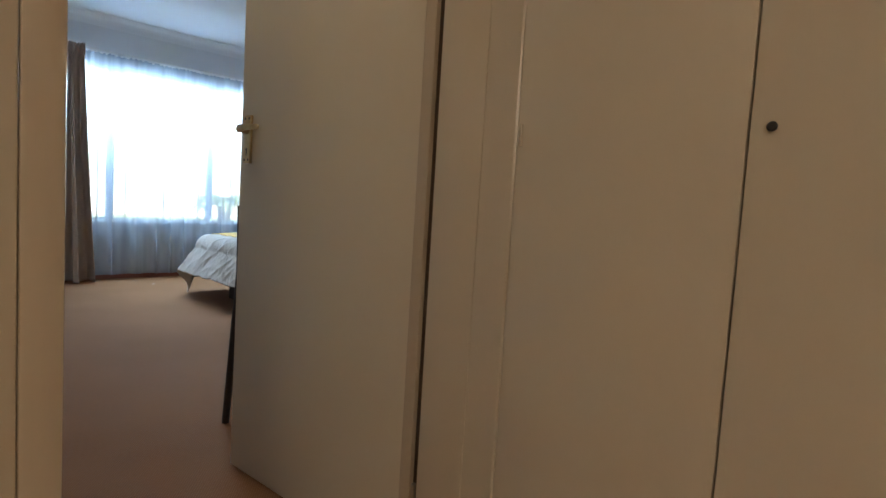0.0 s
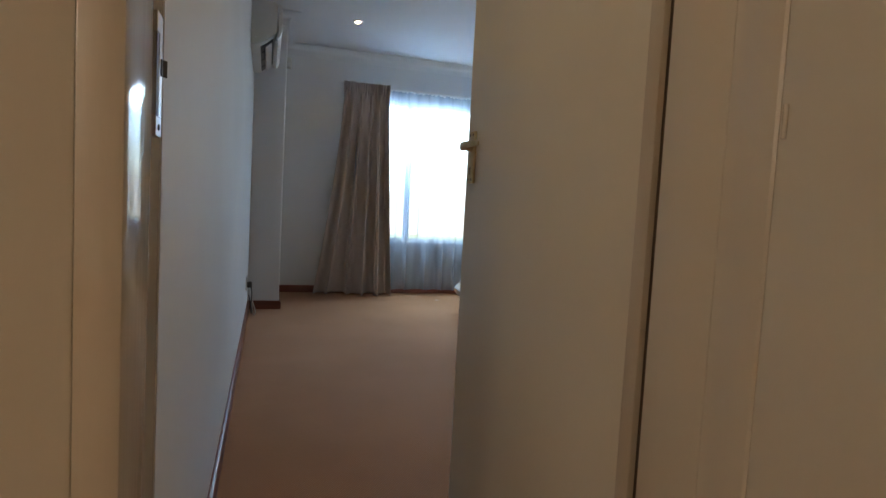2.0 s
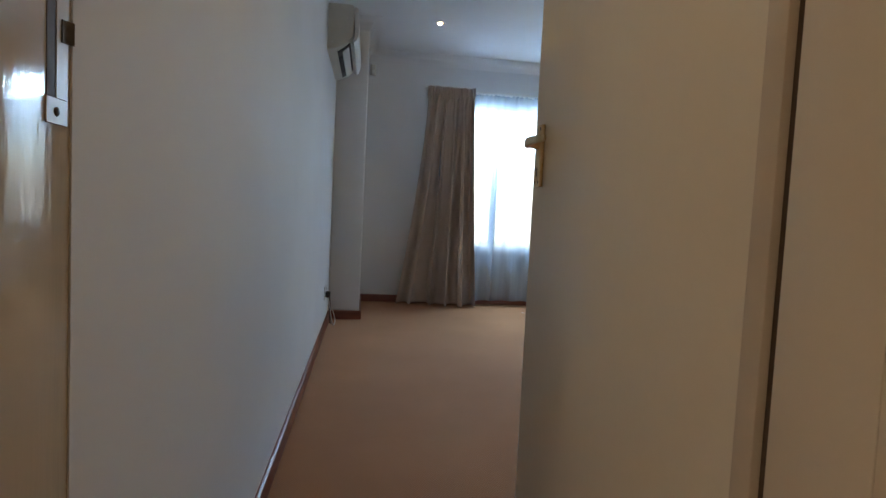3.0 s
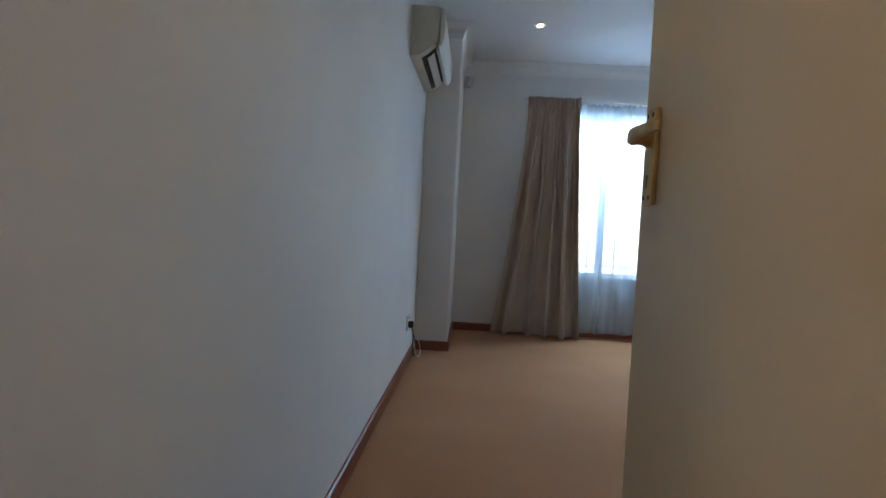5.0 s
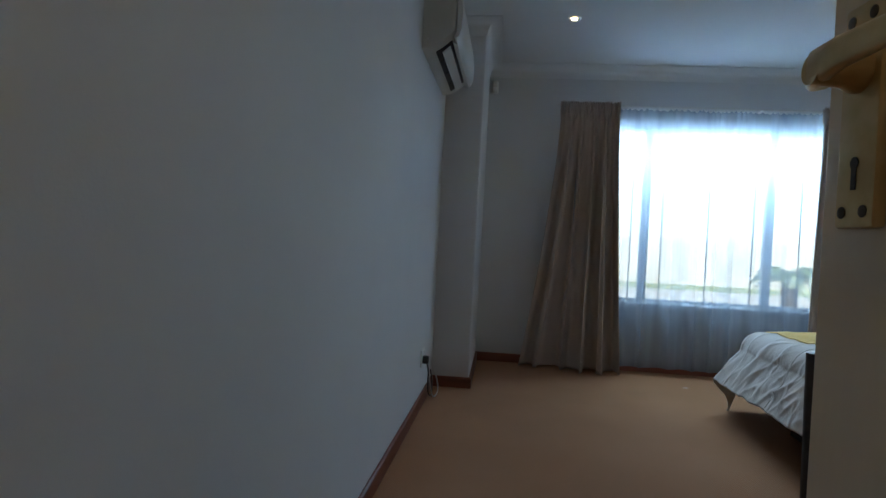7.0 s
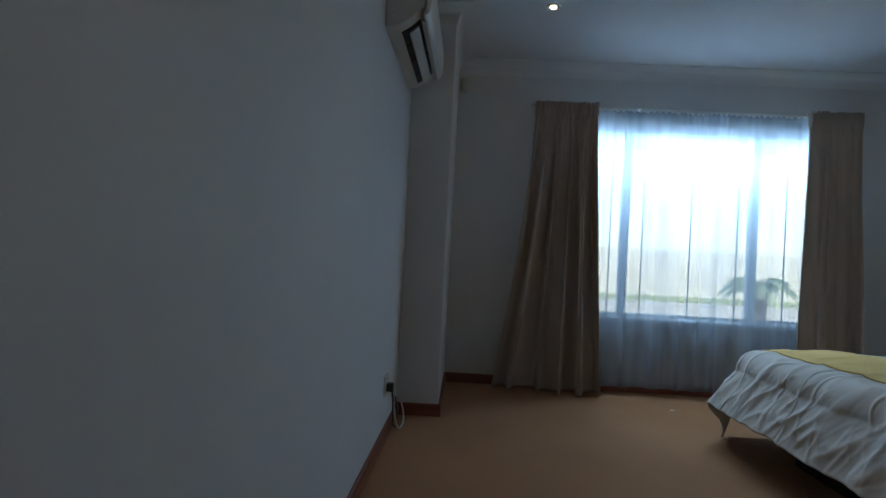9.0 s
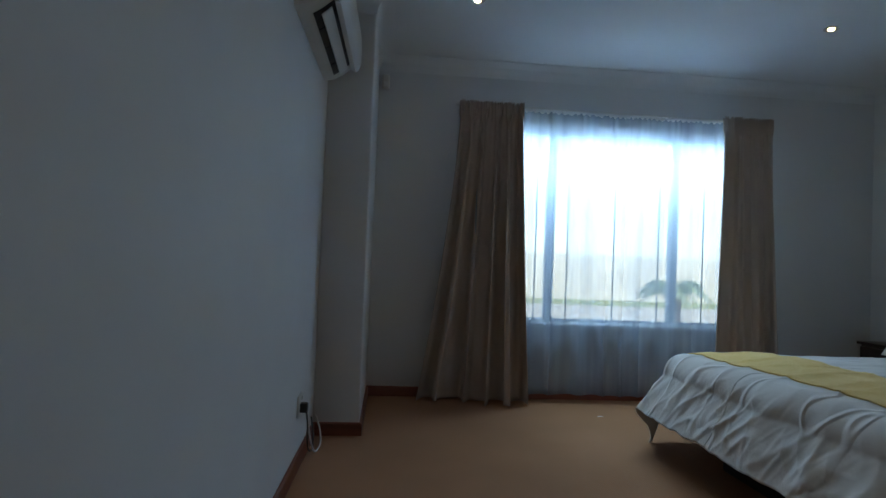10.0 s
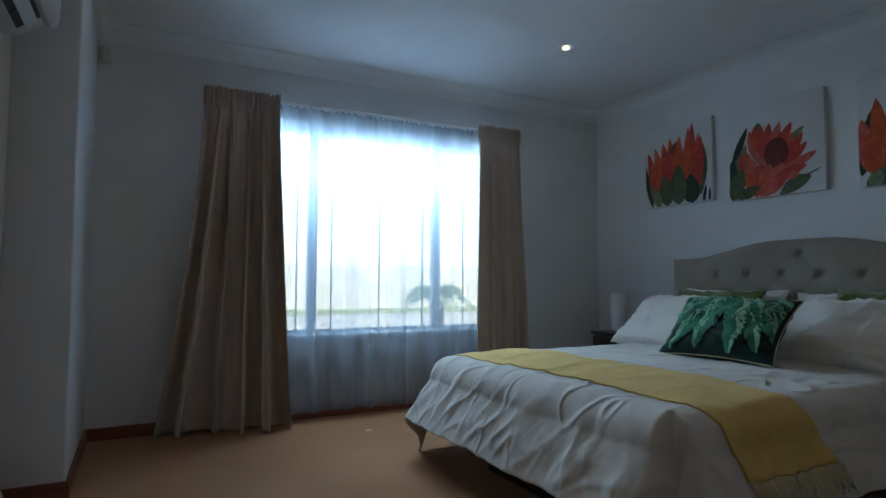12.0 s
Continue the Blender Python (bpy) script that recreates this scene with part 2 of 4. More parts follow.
def sweep(bm, path, profile, closed=False):
    """Runs a profile of (off the wall, height) along a plan line, mitred; the room lies left of the line."""
    k, rings = len(path), []
    for i, p in enumerate(path):
        p = Vector(p)
        a = Vector(path[i - 1]) if i or closed else None
        b = Vector(path[(i + 1) % k]) if i < k - 1 or closed else None
        ns = []
        if a is not None:
            d = (p - a).normalized()
            ns.append(Vector((-d.y, d.x)))
        if b is not None:
            d = (b - p).normalized()
            ns.append(Vector((-d.y, d.x)))
        m = ns[0] if len(ns) == 1 else (ns[0] + ns[1]) / (1 + ns[0].dot(ns[1]))
        rings.append([bm.verts.new((p.x + m.x * o, p.y + m.y * o, z)) for o, z in profile])
    q = len(profile)
    for i in range(k if closed else k - 1):
        r, s = rings[i], rings[(i + 1) % k]
        for j in range(q):
            bm.faces.new((r[j], r[(j + 1) % q], s[(j + 1) % q], s[j]))
    if not closed:
        bm.faces.new(rings[0])
        bm.faces.new(rings[-1][::-1])
    return bm


def tube(bm, pts, r, seg=8, taper=1.0):
    pts = [Vector(p) for p in pts]
    rings = []
    for i, p in enumerate(pts):
        d = (pts[min(i + 1, len(pts) - 1)] - pts[max(i - 1, 0)]).normalized()
        u = d.cross(Vector((0, 0, 1)) if abs(d.z) < 0.9 else Vector((1, 0, 0))).normalized()
        v = d.cross(u)
        rr = r * (1 + (taper - 1) * i / (len(pts) - 1))
        rings.append([bm.verts.new(p + rr * (math.cos(a) * u + math.sin(a) * v)) for a in (2 * math.pi * j / seg for j in range(seg))])
    for a, b in zip(rings, rings[1:]):
        for j in range(seg):
            bm.faces.new((a[j], a[(j + 1) % seg], b[(j + 1) % seg], b[j]))
    bm.faces.new(rings[0][::-1])
    bm.faces.new(rings[-1])
    return bm


def lathe(bm, profile, m=None, seg=28):
    """Turns a profile of (radius, height) round the z axis; m places it."""
    rings = []
    for r, z in profile:
        rings.append([bm.verts.new(((m or Matrix()) @ Vector((r * math.cos(a), r * math.sin(a), z)))) for a in (2 * math.pi * j / seg for j in range(seg))])
    for a, b in zip(rings, rings[1:]):
        for j in range(seg):
            bm.faces.new((a[j], a[(j + 1) % seg], b[(j + 1) % seg], b[j]))
    bm.faces.new(rings[0][::-1])
    bm.faces.new(rings[-1])
    return bm


def sheet(bm, f, nu, nv, thick=0.0):
    """A cloth from f(u, v) -> place, u and v from 0 to 1; with a thickness it is closed."""
    g = [[Vector(f(i / nu, j / nv)) for j in range(nv + 1)] for i in range(nu + 1)]
    vs = [[bm.verts.new(p) for p in row] for row in g]
    for i in range(nu):
        for j in range(nv):
            bm.faces.new((vs[i][j], vs[i + 1][j], vs[i + 1][j + 1], vs[i][j + 1]))
    if thick:
        bm.normal_update()
        back = [[bm.verts.new(v.co - v.normal * thick) for v in row] for row in vs]
        for i in range(nu):
            for j in range(nv):
                bm.faces.new((back[i][j], back[i][j + 1], back[i + 1][j + 1], back[i + 1][j]))
        rim = [(i, 0) for i in range(nu)] + [(nu, j) for j in range(nv)] + [(i, nv) for i in range(nu, 0, -1)] + [(0, j) for j in range(nv, 0, -1)]
        for (a, b), (c, d) in zip(rim, rim[1:] + rim[:1]):
            bm.faces.new((vs[a][b], back[a][b], back[c][d], vs[c][d]))
    return bm


def smooth01(x, a, b):
    t = min(max((x - a) / (b - a), 0), 1)
    return t * t * (3 - 2 * t)


def n3(x, y, z=0.0):
    return noise.noise((x, y, z))


# ---- the plan ----
CEILING = 2.52
FAR, RIGHT, FRONT = 6.45, 5.19, 1.09      # window wall, headboard wall, door wall (room faces)
STEP_Y, STEP_X = 5.45, 1.195              # the boxed-out corner of the plain wall
HALL_L, HALL_B, CUP_X = -2.4, -3.0, 1.6495
DOOR_L, DOOR_R = 0.882, 1.65              # the doorway


def wall_x(y):
    return 0.884 + 0.0115 * (y - FRONT)


WL0, WL1 = wall_x(FRONT), wall_x(STEP_Y)
WIN_X0, WIN_X1, WIN_Z0, WIN_Z1 = 2.08, 4.08, 0.57, 2.09

solid("floor", boxed(HALL_L - 0.2, RIGHT + 0.2, HALL_B - 0.2, FAR + 0.23, -0.12, 0.0), CARPET, "tan-brown low loop-pile carpet, slightly worn", "carpet")
solid("ceiling", boxed(HALL_L - 0.2, RIGHT + 0.2, HALL_B - 0.2, FAR + 0.23, CEILING, CEILING + 0.15), CEIL, "smooth white painted ceiling", "ceiling")
bm = bmesh.new()
prism(bm, [(0.45, FRONT), (WL0, FRONT), (WL1, STEP_Y), (WL1, FAR), (0.45, FAR)], 0, CEILING)
solid("wall_west", bm, WALL, "plain white painted plaster wall", "wall")
bm = bmesh.new()
box(bm, WL1 - 0.004, STEP_X, STEP_Y, FAR + 0.002, 0, CEILING, 0.012, 3)
solid("wall_pier", bm, WALL, "white plastered pier with rounded arris in the corner", "wall")
bm = bmesh.new()
T = 0.23
box(bm, 0.45, WIN_X0, FAR, FAR + T, 0, CEILING)
box(bm, WIN_X1, RIGHT + 0.2, FAR, FAR + T, 0, CEILING)
box(bm, WIN_X0, WIN_X1, FAR, FAR + T, 0, WIN_Z0)
box(bm, WIN_X0, WIN_X1, FAR, FAR + T, WIN_Z1, CEILING)
solid("wall_north", bm, WALL, "white painted plaster wall round a wide window", "wall")
solid("wall_east", boxed(RIGHT, RIGHT + 0.2, FRONT - 0.2, FAR, 0, CEILING), WALL, "white painted plaster wall behind the headboard", "wall")
solid("wall_south", boxed(DOOR_R + 0.062, RIGHT, 1.0, FRONT, 0, CEILING), WALL, "white painted plaster wall beside the door", "wall")
bm = bmesh.new()
box(bm, HALL_L, DOOR_L, 0.88, FRONT, 2.092, CEILING)
box(bm, DOOR_L, DOOR_R + 0.062, 0.88, FRONT, 2.092, CEILING)
box(bm, HALL_L, 0.836, 0.892, FRONT - 0.002, 0, 2.092)
solid("wall_lintel", bm, WALL, "white wall above and beside the doorway", "wall")
solid("wall_hall_west", boxed(HALL_L - 0.2, HALL_L, HALL_B, 1.0, 0, CEILING), WALL, "plain hall wall", "wall")
solid("wall_hall_south", boxed(HALL_L - 0.2, CUP_X + 0.6, HALL_B - 0.2, HALL_B, 0, CEILING), WALL, "plain hall wall", "wall")
solid("wall_hall_east", boxed(CUP_X + 0.5, CUP_X + 0.6, HALL_B, 1.0, 0, CEILING), WALL, "wall behind the built-in cupboards", "wall")

# skirting and cornice
SKIRT = [(0, 0), (0.016, 0), (0.016, 0.056), (0.013, 0.066), (0.006, 0.072), (0, 0.073)]
COVE = [(0, CEILING - 0.1)] + [(0.002 + 0.098 * (1 - math.cos(a)), CEILING - 0.094 + 0.09 * math.sin(a)) for a in (radians(d) for d in range(0, 91, 15))] + [(0.1, CEILING), (0, CEILING)]
LOOP = [(WL0, FRONT), (DOOR_R + 0.07, FRONT), (RIGHT, FRONT), (RIGHT, FAR), (STEP_X, FAR), (STEP_X, STEP_Y), (WL1, STEP_Y)]
bm = bmesh.new()
sweep(bm, LOOP[1:] + [(WL0, FRONT + 0.01)], SKIRT)
solid("baseboard", bm, REDWOOD, "varnished red-brown timber skirting board", "skirting", smooth=30)
bm = bmesh.new()
sweep(bm, LOOP, COVE, closed=True)
solid("cornice", bm, CEIL, "white coved plaster cornice", "cornice", smooth=50)

# ---- doorway ----
LEAF_Y0, LEAF_Y1, LEAF_X = 1.07, 1.912, 1.658
bm = bmesh.new()
box(bm, 0.838, DOOR_L, 0.87, FRONT + 0.004, 0, 2.05, 0.002)
solid("door_frame_west", bm, JAMB_GLOSS, "cream gloss-painted timber door jamb with brush marks", "door frame")
bm = bmesh.new()
box(bm, DOOR_R + 0.004, DOOR_R + 0.06, 0.905, 1.046, 0, 2.05, 0.005)
solid("door_frame_east", bm, CREAM_OLD, "cream gloss-painted timber hinge jamb", "door frame")
# strip added in the hinge gap, the gap's shade put into its brown
solid("trim_gap_shadow", boxed(DOOR_R + 0.018, DOOR_R + 0.06, 1.0465, LEAF_Y0 - 0.001, 0.0, 2.05), GAP_SHADOW, "dark brown strip painting the shade of the gap behind the hinges", "door frame")
bm = bmesh.new()
prism(bm, [(DOOR_R + 0.06, 0.812), (DOOR_R + 0.002, 0.812), (DOOR_R - 0.001, 0.816), (DOOR_R - 0.001, 0.85), (DOOR_R + 0.002, 0.858), (DOOR_R + 0.002, 0.874), (DOOR_R + 0.005, 0.882), (DOOR_R + 0.005, 0.904), (DOOR_R + 0.06, 0.904)], 0, 2.1)
solid("trim_architrave", bm, CREAM_OLD, "moulded cream painted architrave", "architrave", smooth=30)
solid("door_frame_head", boxed(0.838, DOOR_R + 0.06, 0.905, FRONT, 2.052, 2.09, 0.004), CREAM_OLD, "cream painted door head", "door frame")
solid("trim_hall", boxed(HALL_L + 0.002, 0.8372, 0.873, 0.89, 0, 2.05, 0.004), CREAM, "cream painted panel beside the door jamb", "panel")

door = thing("door_1", (LEAF_X, LEAF_Y0, 0.008), "open flush door in cream paint with a brass lever", "door", kind="structure")
door.rotation_euler.z = radians(3)
part("leaf", boxed(LEAF_X, LEAF_X + 0.042, LEAF_Y0 + 0.036, LEAF_Y1, 0.008, 2.03, 0.003), CREAM, door)
# hinge-side strip in a browner, darker tone than the leaf
part("lipping", boxed(LEAF_X - 0.002, LEAF_X + 0.043, LEAF_Y0, LEAF_Y0 + 0.0355, 0.008, 2.03, 0.003), LIPPING, door, "hinge-side timber lipping")
for z in (0.2, 1.84):
    part("hinge", tube(bmesh.new(), [(LEAF_X + 0.004, LEAF_Y0 - 0.008, z - 0.05), (LEAF_X + 0.004, LEAF_Y0 - 0.008, z + 0.05)], 0.006, 10), STEEL, door)


def lever_handle(z0, side):
    """A rectangular brass lock plate with a cranked lever that points at the hinges; side -1 is the hall face."""
    x = LEAF_X if side < 0 else LEAF_X + 0.042
    yc, h = LEAF_Y1 - 0.051, 0.153
    bm = bmesh.new()
    a, b = (x - 0.010, x) if side < 0 else (x, x + 0.010)
    box(bm, a, b, yc - 0.02, yc + 0.02, z0, z0 + h, 0.003, 2)
    plate = part("handle_plate", bm, BRASS, door, "worn brass lock plate")
    for dy, dz in ((-0.011, 0.011), (0.011, 0.011), (-0.011, h - 0.011), (0.011, h - 0.011)):
        bm = bmesh.new()
        lathe(bm, [(0.0042, 0), (0.0042, 0.0008), (0.003, 0.0012)], pose(x + side * 0.0098, yc + dy, z0 + dz, 0, side * 90, 0), 12)
        part("screw", bm, DARK_STEEL, plate, "small dark screw")
    # thin black solids on the plate's face draw the darkness inside the keyhole
    bm = bmesh.new()
    box(bm, x + side * 0.0102 - 0.0004, x + side * 0.0102 + 0.0004, yc - 0.0025, yc + 0.0025, z0 + 0.026, z0 + 0.044)
    lathe(bm, [(0.0042, 0), (0.0042, 0.0008)], pose(x + side * 0.0098, yc, z0 + 0.044, 0, side * 90, 0), 16)
    part("keyhole", bm, BLACK, plate, "dark keyhole")
    bm = bmesh.new()
    zc = z0 + 0.106
    m = pose(x + side * 0.009, yc, zc, 0, side * 90, 0)
    lathe(bm, [(0.015, 0), (0.015, 0.005), (0.0115, 0.012), (0.0105, 0.034)], m, 24)
    ctrl = [(0.024, 0.014, 0.001), (0.033, 0.012, 0.001), (0.037, 0.002, 0.002), (0.038, -0.025, 0.004), (0.036, -0.065, 0.004), (0.033, -0.094, 0.003), (0.031, -0.101, 0.003)]
    size = [(0.004, 0.01), (0.006, 0.0125), (0.007, 0.0125), (0.0062, 0.0105), (0.0055, 0.009), (0.005, 0.0085), (0.003, 0.006)]
    rings = []
    for i, ((o, dy, dz), (t, w)) in enumerate(zip(ctrl, size)):
        q = Vector((x + side * o, yc + dy, zc + dz))
        d = (Vector(ctrl[min(i + 1, 6)]) - Vector(ctrl[max(i - 1, 0)])).normalized()
        n = Vector((side * d.y, -d.x, 0)).normalized()
        rings.append([bm.verts.new(q + n * (t * math.copysign(abs(math.cos(k)) ** 0.7, math.cos(k))) + Vector((0, 0, w * math.copysign(abs(math.sin(k)) ** 0.7, math.sin(k))))) for k in (2 * math.pi * j / 16 for j in range(16))])
    for r, s in zip(rings, rings[1:]):
        for j in range(16):
            bm.faces.new((r[j], r[(j + 1) % 16], s[(j + 1) % 16], s[j]))
    bm.faces.new(rings[0])
    bm.faces.new(rings[-1])
    part("lever", bm, BRASS, plate, "curved brass lever")


lever_handle(1.025, -1)
lever_handle(1.025, 1)

strike = thing("strike_plate", (DOOR_L, 1.06, 1.02), "painted-over steel strike plate in the door jamb", "strike plate")
bm = bmesh.new()
box(bm, DOOR_L, DOOR_L + 0.0016, 1.042, 1.082, 1.018, 1.043, 0.0005, 1)
box(bm, DOOR_L, DOOR_L + 0.0016, 1.042, 1.082, 1.15, 1.175, 0.0005, 1)
box(bm, DOOR_L, DOOR_L + 0.0016, 1.06, 1.082, 1.0435, 1.1495)
part("plate", bm, LIPPING, strike)
# no hole is cut: a thin brown plate paints the slot's inner shade
part("latch_slot", boxed(DOOR_L, DOOR_L + 0.0008, 1.044, 1.0595, 1.0435, 1.1495), GAP_SHADOW, strike, "dark latch slot")
bm = bmesh.new()
lathe(bm, [(0.0045, 0), (0.0045, 0.001), (0.003, 0.002)], pose(DOOR_L + 0.0015, 1.06, 1.03, 0, 90, 0), 14)
part("screw", bm, DARK_STEEL, strike)
bm = bmesh.new()
sheet(bm, lambda u, v: (DOOR_L + 0.003 + 0.006 * (1 - math.cos(u * 1.4)), 1.068 + 0.013 * u, 1.098 + 0.022 * v), 6, 1, 0.0015)
part("lip", bm, DARK_STEEL, strike, "curved steel lip")


# ---- cupboards in the hall ----
def cupboard(y0, y1, knob_y, hinge_y):
    c = thing("built_in_cupboard", (CUP_X + 0.25, (y0 + y1) / 2, 0), "cream painted built-in cupboard with a flush door", "cupboard", "hall cupboards")
    part("body", boxed(CUP_X + 0.024, CUP_X + 0.49, y0 + 0.001, y1 - 0.001, 0.0, 2.4), CREAM_OLD, c)
    d = part("cupboard_door", boxed(CUP_X, CUP_X + 0.02, y0 + 0.003, y1 - 0.001, 0.06, 2.3, 0.0015), CREAM, c)
    if knob_y:
        bm = bmesh.new()
        lathe(bm, [(0.004, 0), (0.004, 0.006), (0.007, 0.009), (0.0075, 0.013), (0.005, 0.016)], pose(CUP_X, knob_y, 1.072, 0, -90, 0), 20)
        part("knob", bm, BLACK, d, "small dark round knob")
    if hinge_y:
        for z in (0.3, 1.078, 1.95):
            part("hinge", tube(bmesh.new(), [(CUP_X - 0.001, hinge_y, z - 0.022), (CUP_X - 0.001, hinge_y, z + 0.022)], 0.0035, 10), CREAM_OLD, d, "painted-over hinge knuckle")


cupboard(0.376, 0.81, None, 0.8)
cupboard(-0.05, 0.376, 0.342, None)
cupboard(-0.42, -0.05, None, None)
cupboard(-0.84, -0.42, None, None)
cupboard(-1.24, -0.84, None, None)
cupboard(-1.66, -1.24, None, None)
cupboard(-2.08, -1.66, None, None)
cupboard(-2.52, -2.08, None, None)
cupboard(-2.98, -2.52, None, None)

# ---- window ----
window = thing("window_1", (3.08, FAR + 0.12, WIN_Z0), "wide white-framed window with side casements and burglar bars", "window", kind="structure")
FY0, FY1 = FAR + 0.12, FAR + 0.165
bm = bmesh.new()
box(bm, WIN_X0, WIN_X0 + 0.05, FY0, FY1, WIN_Z0, WIN_Z1)
box(bm, WIN_X1 - 0.05, WIN_X1, FY0, FY1, WIN_Z0, WIN_Z1)
box(bm, WIN_X0 + 0.05, WIN_X1 - 0.05, FY0, FY1, WIN_Z0, WIN_Z0 + 0.03)
box(bm, WIN_X0 + 0.05, WIN_X1 - 0.05, FY0, FY1, WIN_Z1 - 0.06, WIN_Z1)
part("window_frame", bm, ALU, window)
for x in (2.575, 3.585):
    part("mullion", boxed(x - 0.033, x + 0.033, FY0 - 0.004, FY1, WIN_Z0 + 0.03, WIN_Z1 - 0.06), ALU, window)
for a, b in ((WIN_X0 + 0.05, 2.542), (2.608, 3.552), (3.618, WIN_X1 - 0.05)):
    g = part("pane", boxed(a, b, FY0 + 0.02, FY0 + 0.024, WIN_Z0 + 0.03, WIN_Z1 - 0.06), GLASS, window)
    g.visible_shadow = False
part("window_sill", boxed(WIN_X0 - 0.02, WIN_X1 + 0.02, FAR - 0.02, FY0 - 0.002, WIN_Z0 - 0.03, WIN_Z0 + 0.004, 0.004), WALL, window)
grille = thing("burglar_bars", (3.08, FY0 - 0.02, WIN_Z0), "thin dark steel burglar bars inside the window", "burglar bars")
for x in (2.2, 2.455, 2.71, 3.085, 3.45, 3.82):
    part("bar", tube(bmesh.new(), [(x, FY0 - 0.022, WIN_Z0 + 0.004), (x, FY0 - 0.022, WIN_Z1)], 0.0055, 6), BLACK, grille)
for z in (1.925,):
    part("crossbar", tube(bmesh.new(), [(WIN_X0, FY0 - 0.03, z), (WIN_X1, FY0 - 0.03, z)], 0.0065, 6), BLACK, grille)


# ---- curtains ----
def curtain(name, xs_top, xs_bot, z0, z1, y, folds, depth, mat, label, category, seed, nu=160, nv=44, overlap=0.3, group="", swell=0.0):
    def f(u, v):
        sheer = mat is SHEER
        bell = (1 - v) ** 1.5
        x = xs_top[0] + (xs_top[1] - xs_top[0]) * u
        x = x + (xs_bot[0] + (xs_bot[1] - xs_bot[0]) * u - x) * bell
        ph = folds * (u + (0.09 if sheer else 0.13) * n3(u * 4 + seed, 1.3, v * 0.45) * (1 - 0.4 * v)) * 2 * math.pi
        amp = depth * (0.7 + 0.6 * n3(u * folds * 0.6 + seed, 4.2, v * 0.4) + 0.3 * (1 - v))
        if sheer:
            w = math.sin(ph) + 0.2 * math.sin(2.3 * ph + seed)
        else:
            w = 0.85 * math.tanh(1.9 * math.sin(ph)) + 0.3 * math.sin(1.7 * ph + seed + 0.8 * v) + 0.12 * math.sin(4.3 * ph + 2 * seed) * smooth01(v, 0.3, 0.9)
        top = smooth01(v, 0.93, 0.962)
        k = 1 - (0.55 if sheer else 0.8) * top - 0.3 * smooth01(v, 0.55, 0.93) * (1 - top)
        crimp = (0.006 if sheer else 0.013) * top * math.sin(ph * (3.2 if sheer else 4.6) + 1.5 * math.sin(ph * 0.7))
        dx = overlap * amp * math.cos(ph + 0.5) * k
        back = max(xs_top[0] - xs_bot[0] - 0.1, 0) * (1 - u) ** 1.5 * bell * 0.15
        out = 0 if sheer else swell * bell * math.exp(-((u - 0.74) / 0.24) ** 2)
        hem = 0.012 * n3(u * folds * 0.9, seed, 7.7) * bell
        z = z0 + (z1 - z0) * v + hem * (1 - v) + (0.009 * n3(u * 45, seed) + 0.006 * math.sin(ph * 4.6)) * top
        flat = 1 - (0 if sheer else 0.35) * (1 - u) ** 2
        return (x + dx, y + back - out - amp * w * k * flat - crimp - 0.012 * n3(u * 9, v * 3, seed) * (1 - v), max(z, 0.008))

    c = thing(name, ((xs_top[0] + xs_top[1]) / 2, y, z0), label, category, group)
    bm = bmesh.new()
    sheet(bm, f, nu, nv, 0.0 if mat is SHEER else 0.003)
    part("cloth", bm, mat, c, smooth=180)
    return c


curtain("curtain", (1.79, 2.28), (1.53, 2.37), 0.01, 2.2, 6.31, 5.5, 0.082, DRAPE, "full-length taupe curtain with a gathered pencil-pleat heading, spread at the hem", "curtain", 3.1, 420, 72, 0.5, "taupe curtains", 0.08)
curtain("curtain", (3.83, 4.23), (3.79, 4.345), 0.01, 2.2, 6.31, 4.5, 0.065, DRAPE, "full-length taupe curtain drawn back beside the window", "curtain", 8.7, 360, 72, 0.5, "taupe curtains")
curtain("sheer_curtain", (1.88, 4.24), (1.88, 4.24), 0.045, 2.165, 6.385, 12, 0.024, SHEER, "white voile sheer curtain, tinted blue like skylight, hanging across the window", "sheer curtain", 5.5, 640, 16, 0.8)
rail = thing("curtain_rail", (3.08, 6.35, 2.18), "thin white curtain rail above the window", "curtain rail")
part("rail", boxed(1.77, 4.27, 6.343, 6.357, 2.176, 2.19, 0.002), WHITE_PLASTIC, rail)
for x in (1.82, 2.6, 3.4, 4.24):
    part("bracket", boxed(x - 0.01, x + 0.01, 6.357, FAR, 2.178, 2.188), WHITE_PLASTIC, rail)

# ---- air conditioner, sensor, socket ----
def off_wall(y, o, z):
    return (wall_x(y) + o, y, z)


AC_Y0, AC_Y1, AC_Z = 4.34, 5.28, 1.963
ac = thing("air_conditioner", off_wall(4.8, 0.0, AC_Z), "ivory wall-mounted split air conditioner with open louvre", "air conditioner")


def extrude_y(bm, prof, y0, y1, bevel=0):
    a = [bm.verts.new(off_wall(y0, o, z)) for o, z in prof]
    b = [bm.verts.new(off_wall(y1, o, z)) for o, z in prof]
    k = len(prof)
    fs = [bm.faces.new(a), bm.faces.new(b[::-1])]
    for i in range(k):
        bm.faces.new((a[i], b[i], b[(i + 1) % k], a[(i + 1) % k]))
    if bevel:
        bmesh.ops.bevel(bm, geom=[e for f in fs for e in f.edges], offset=bevel, segments=2, profile=0.5, affect="EDGES")
    return bm


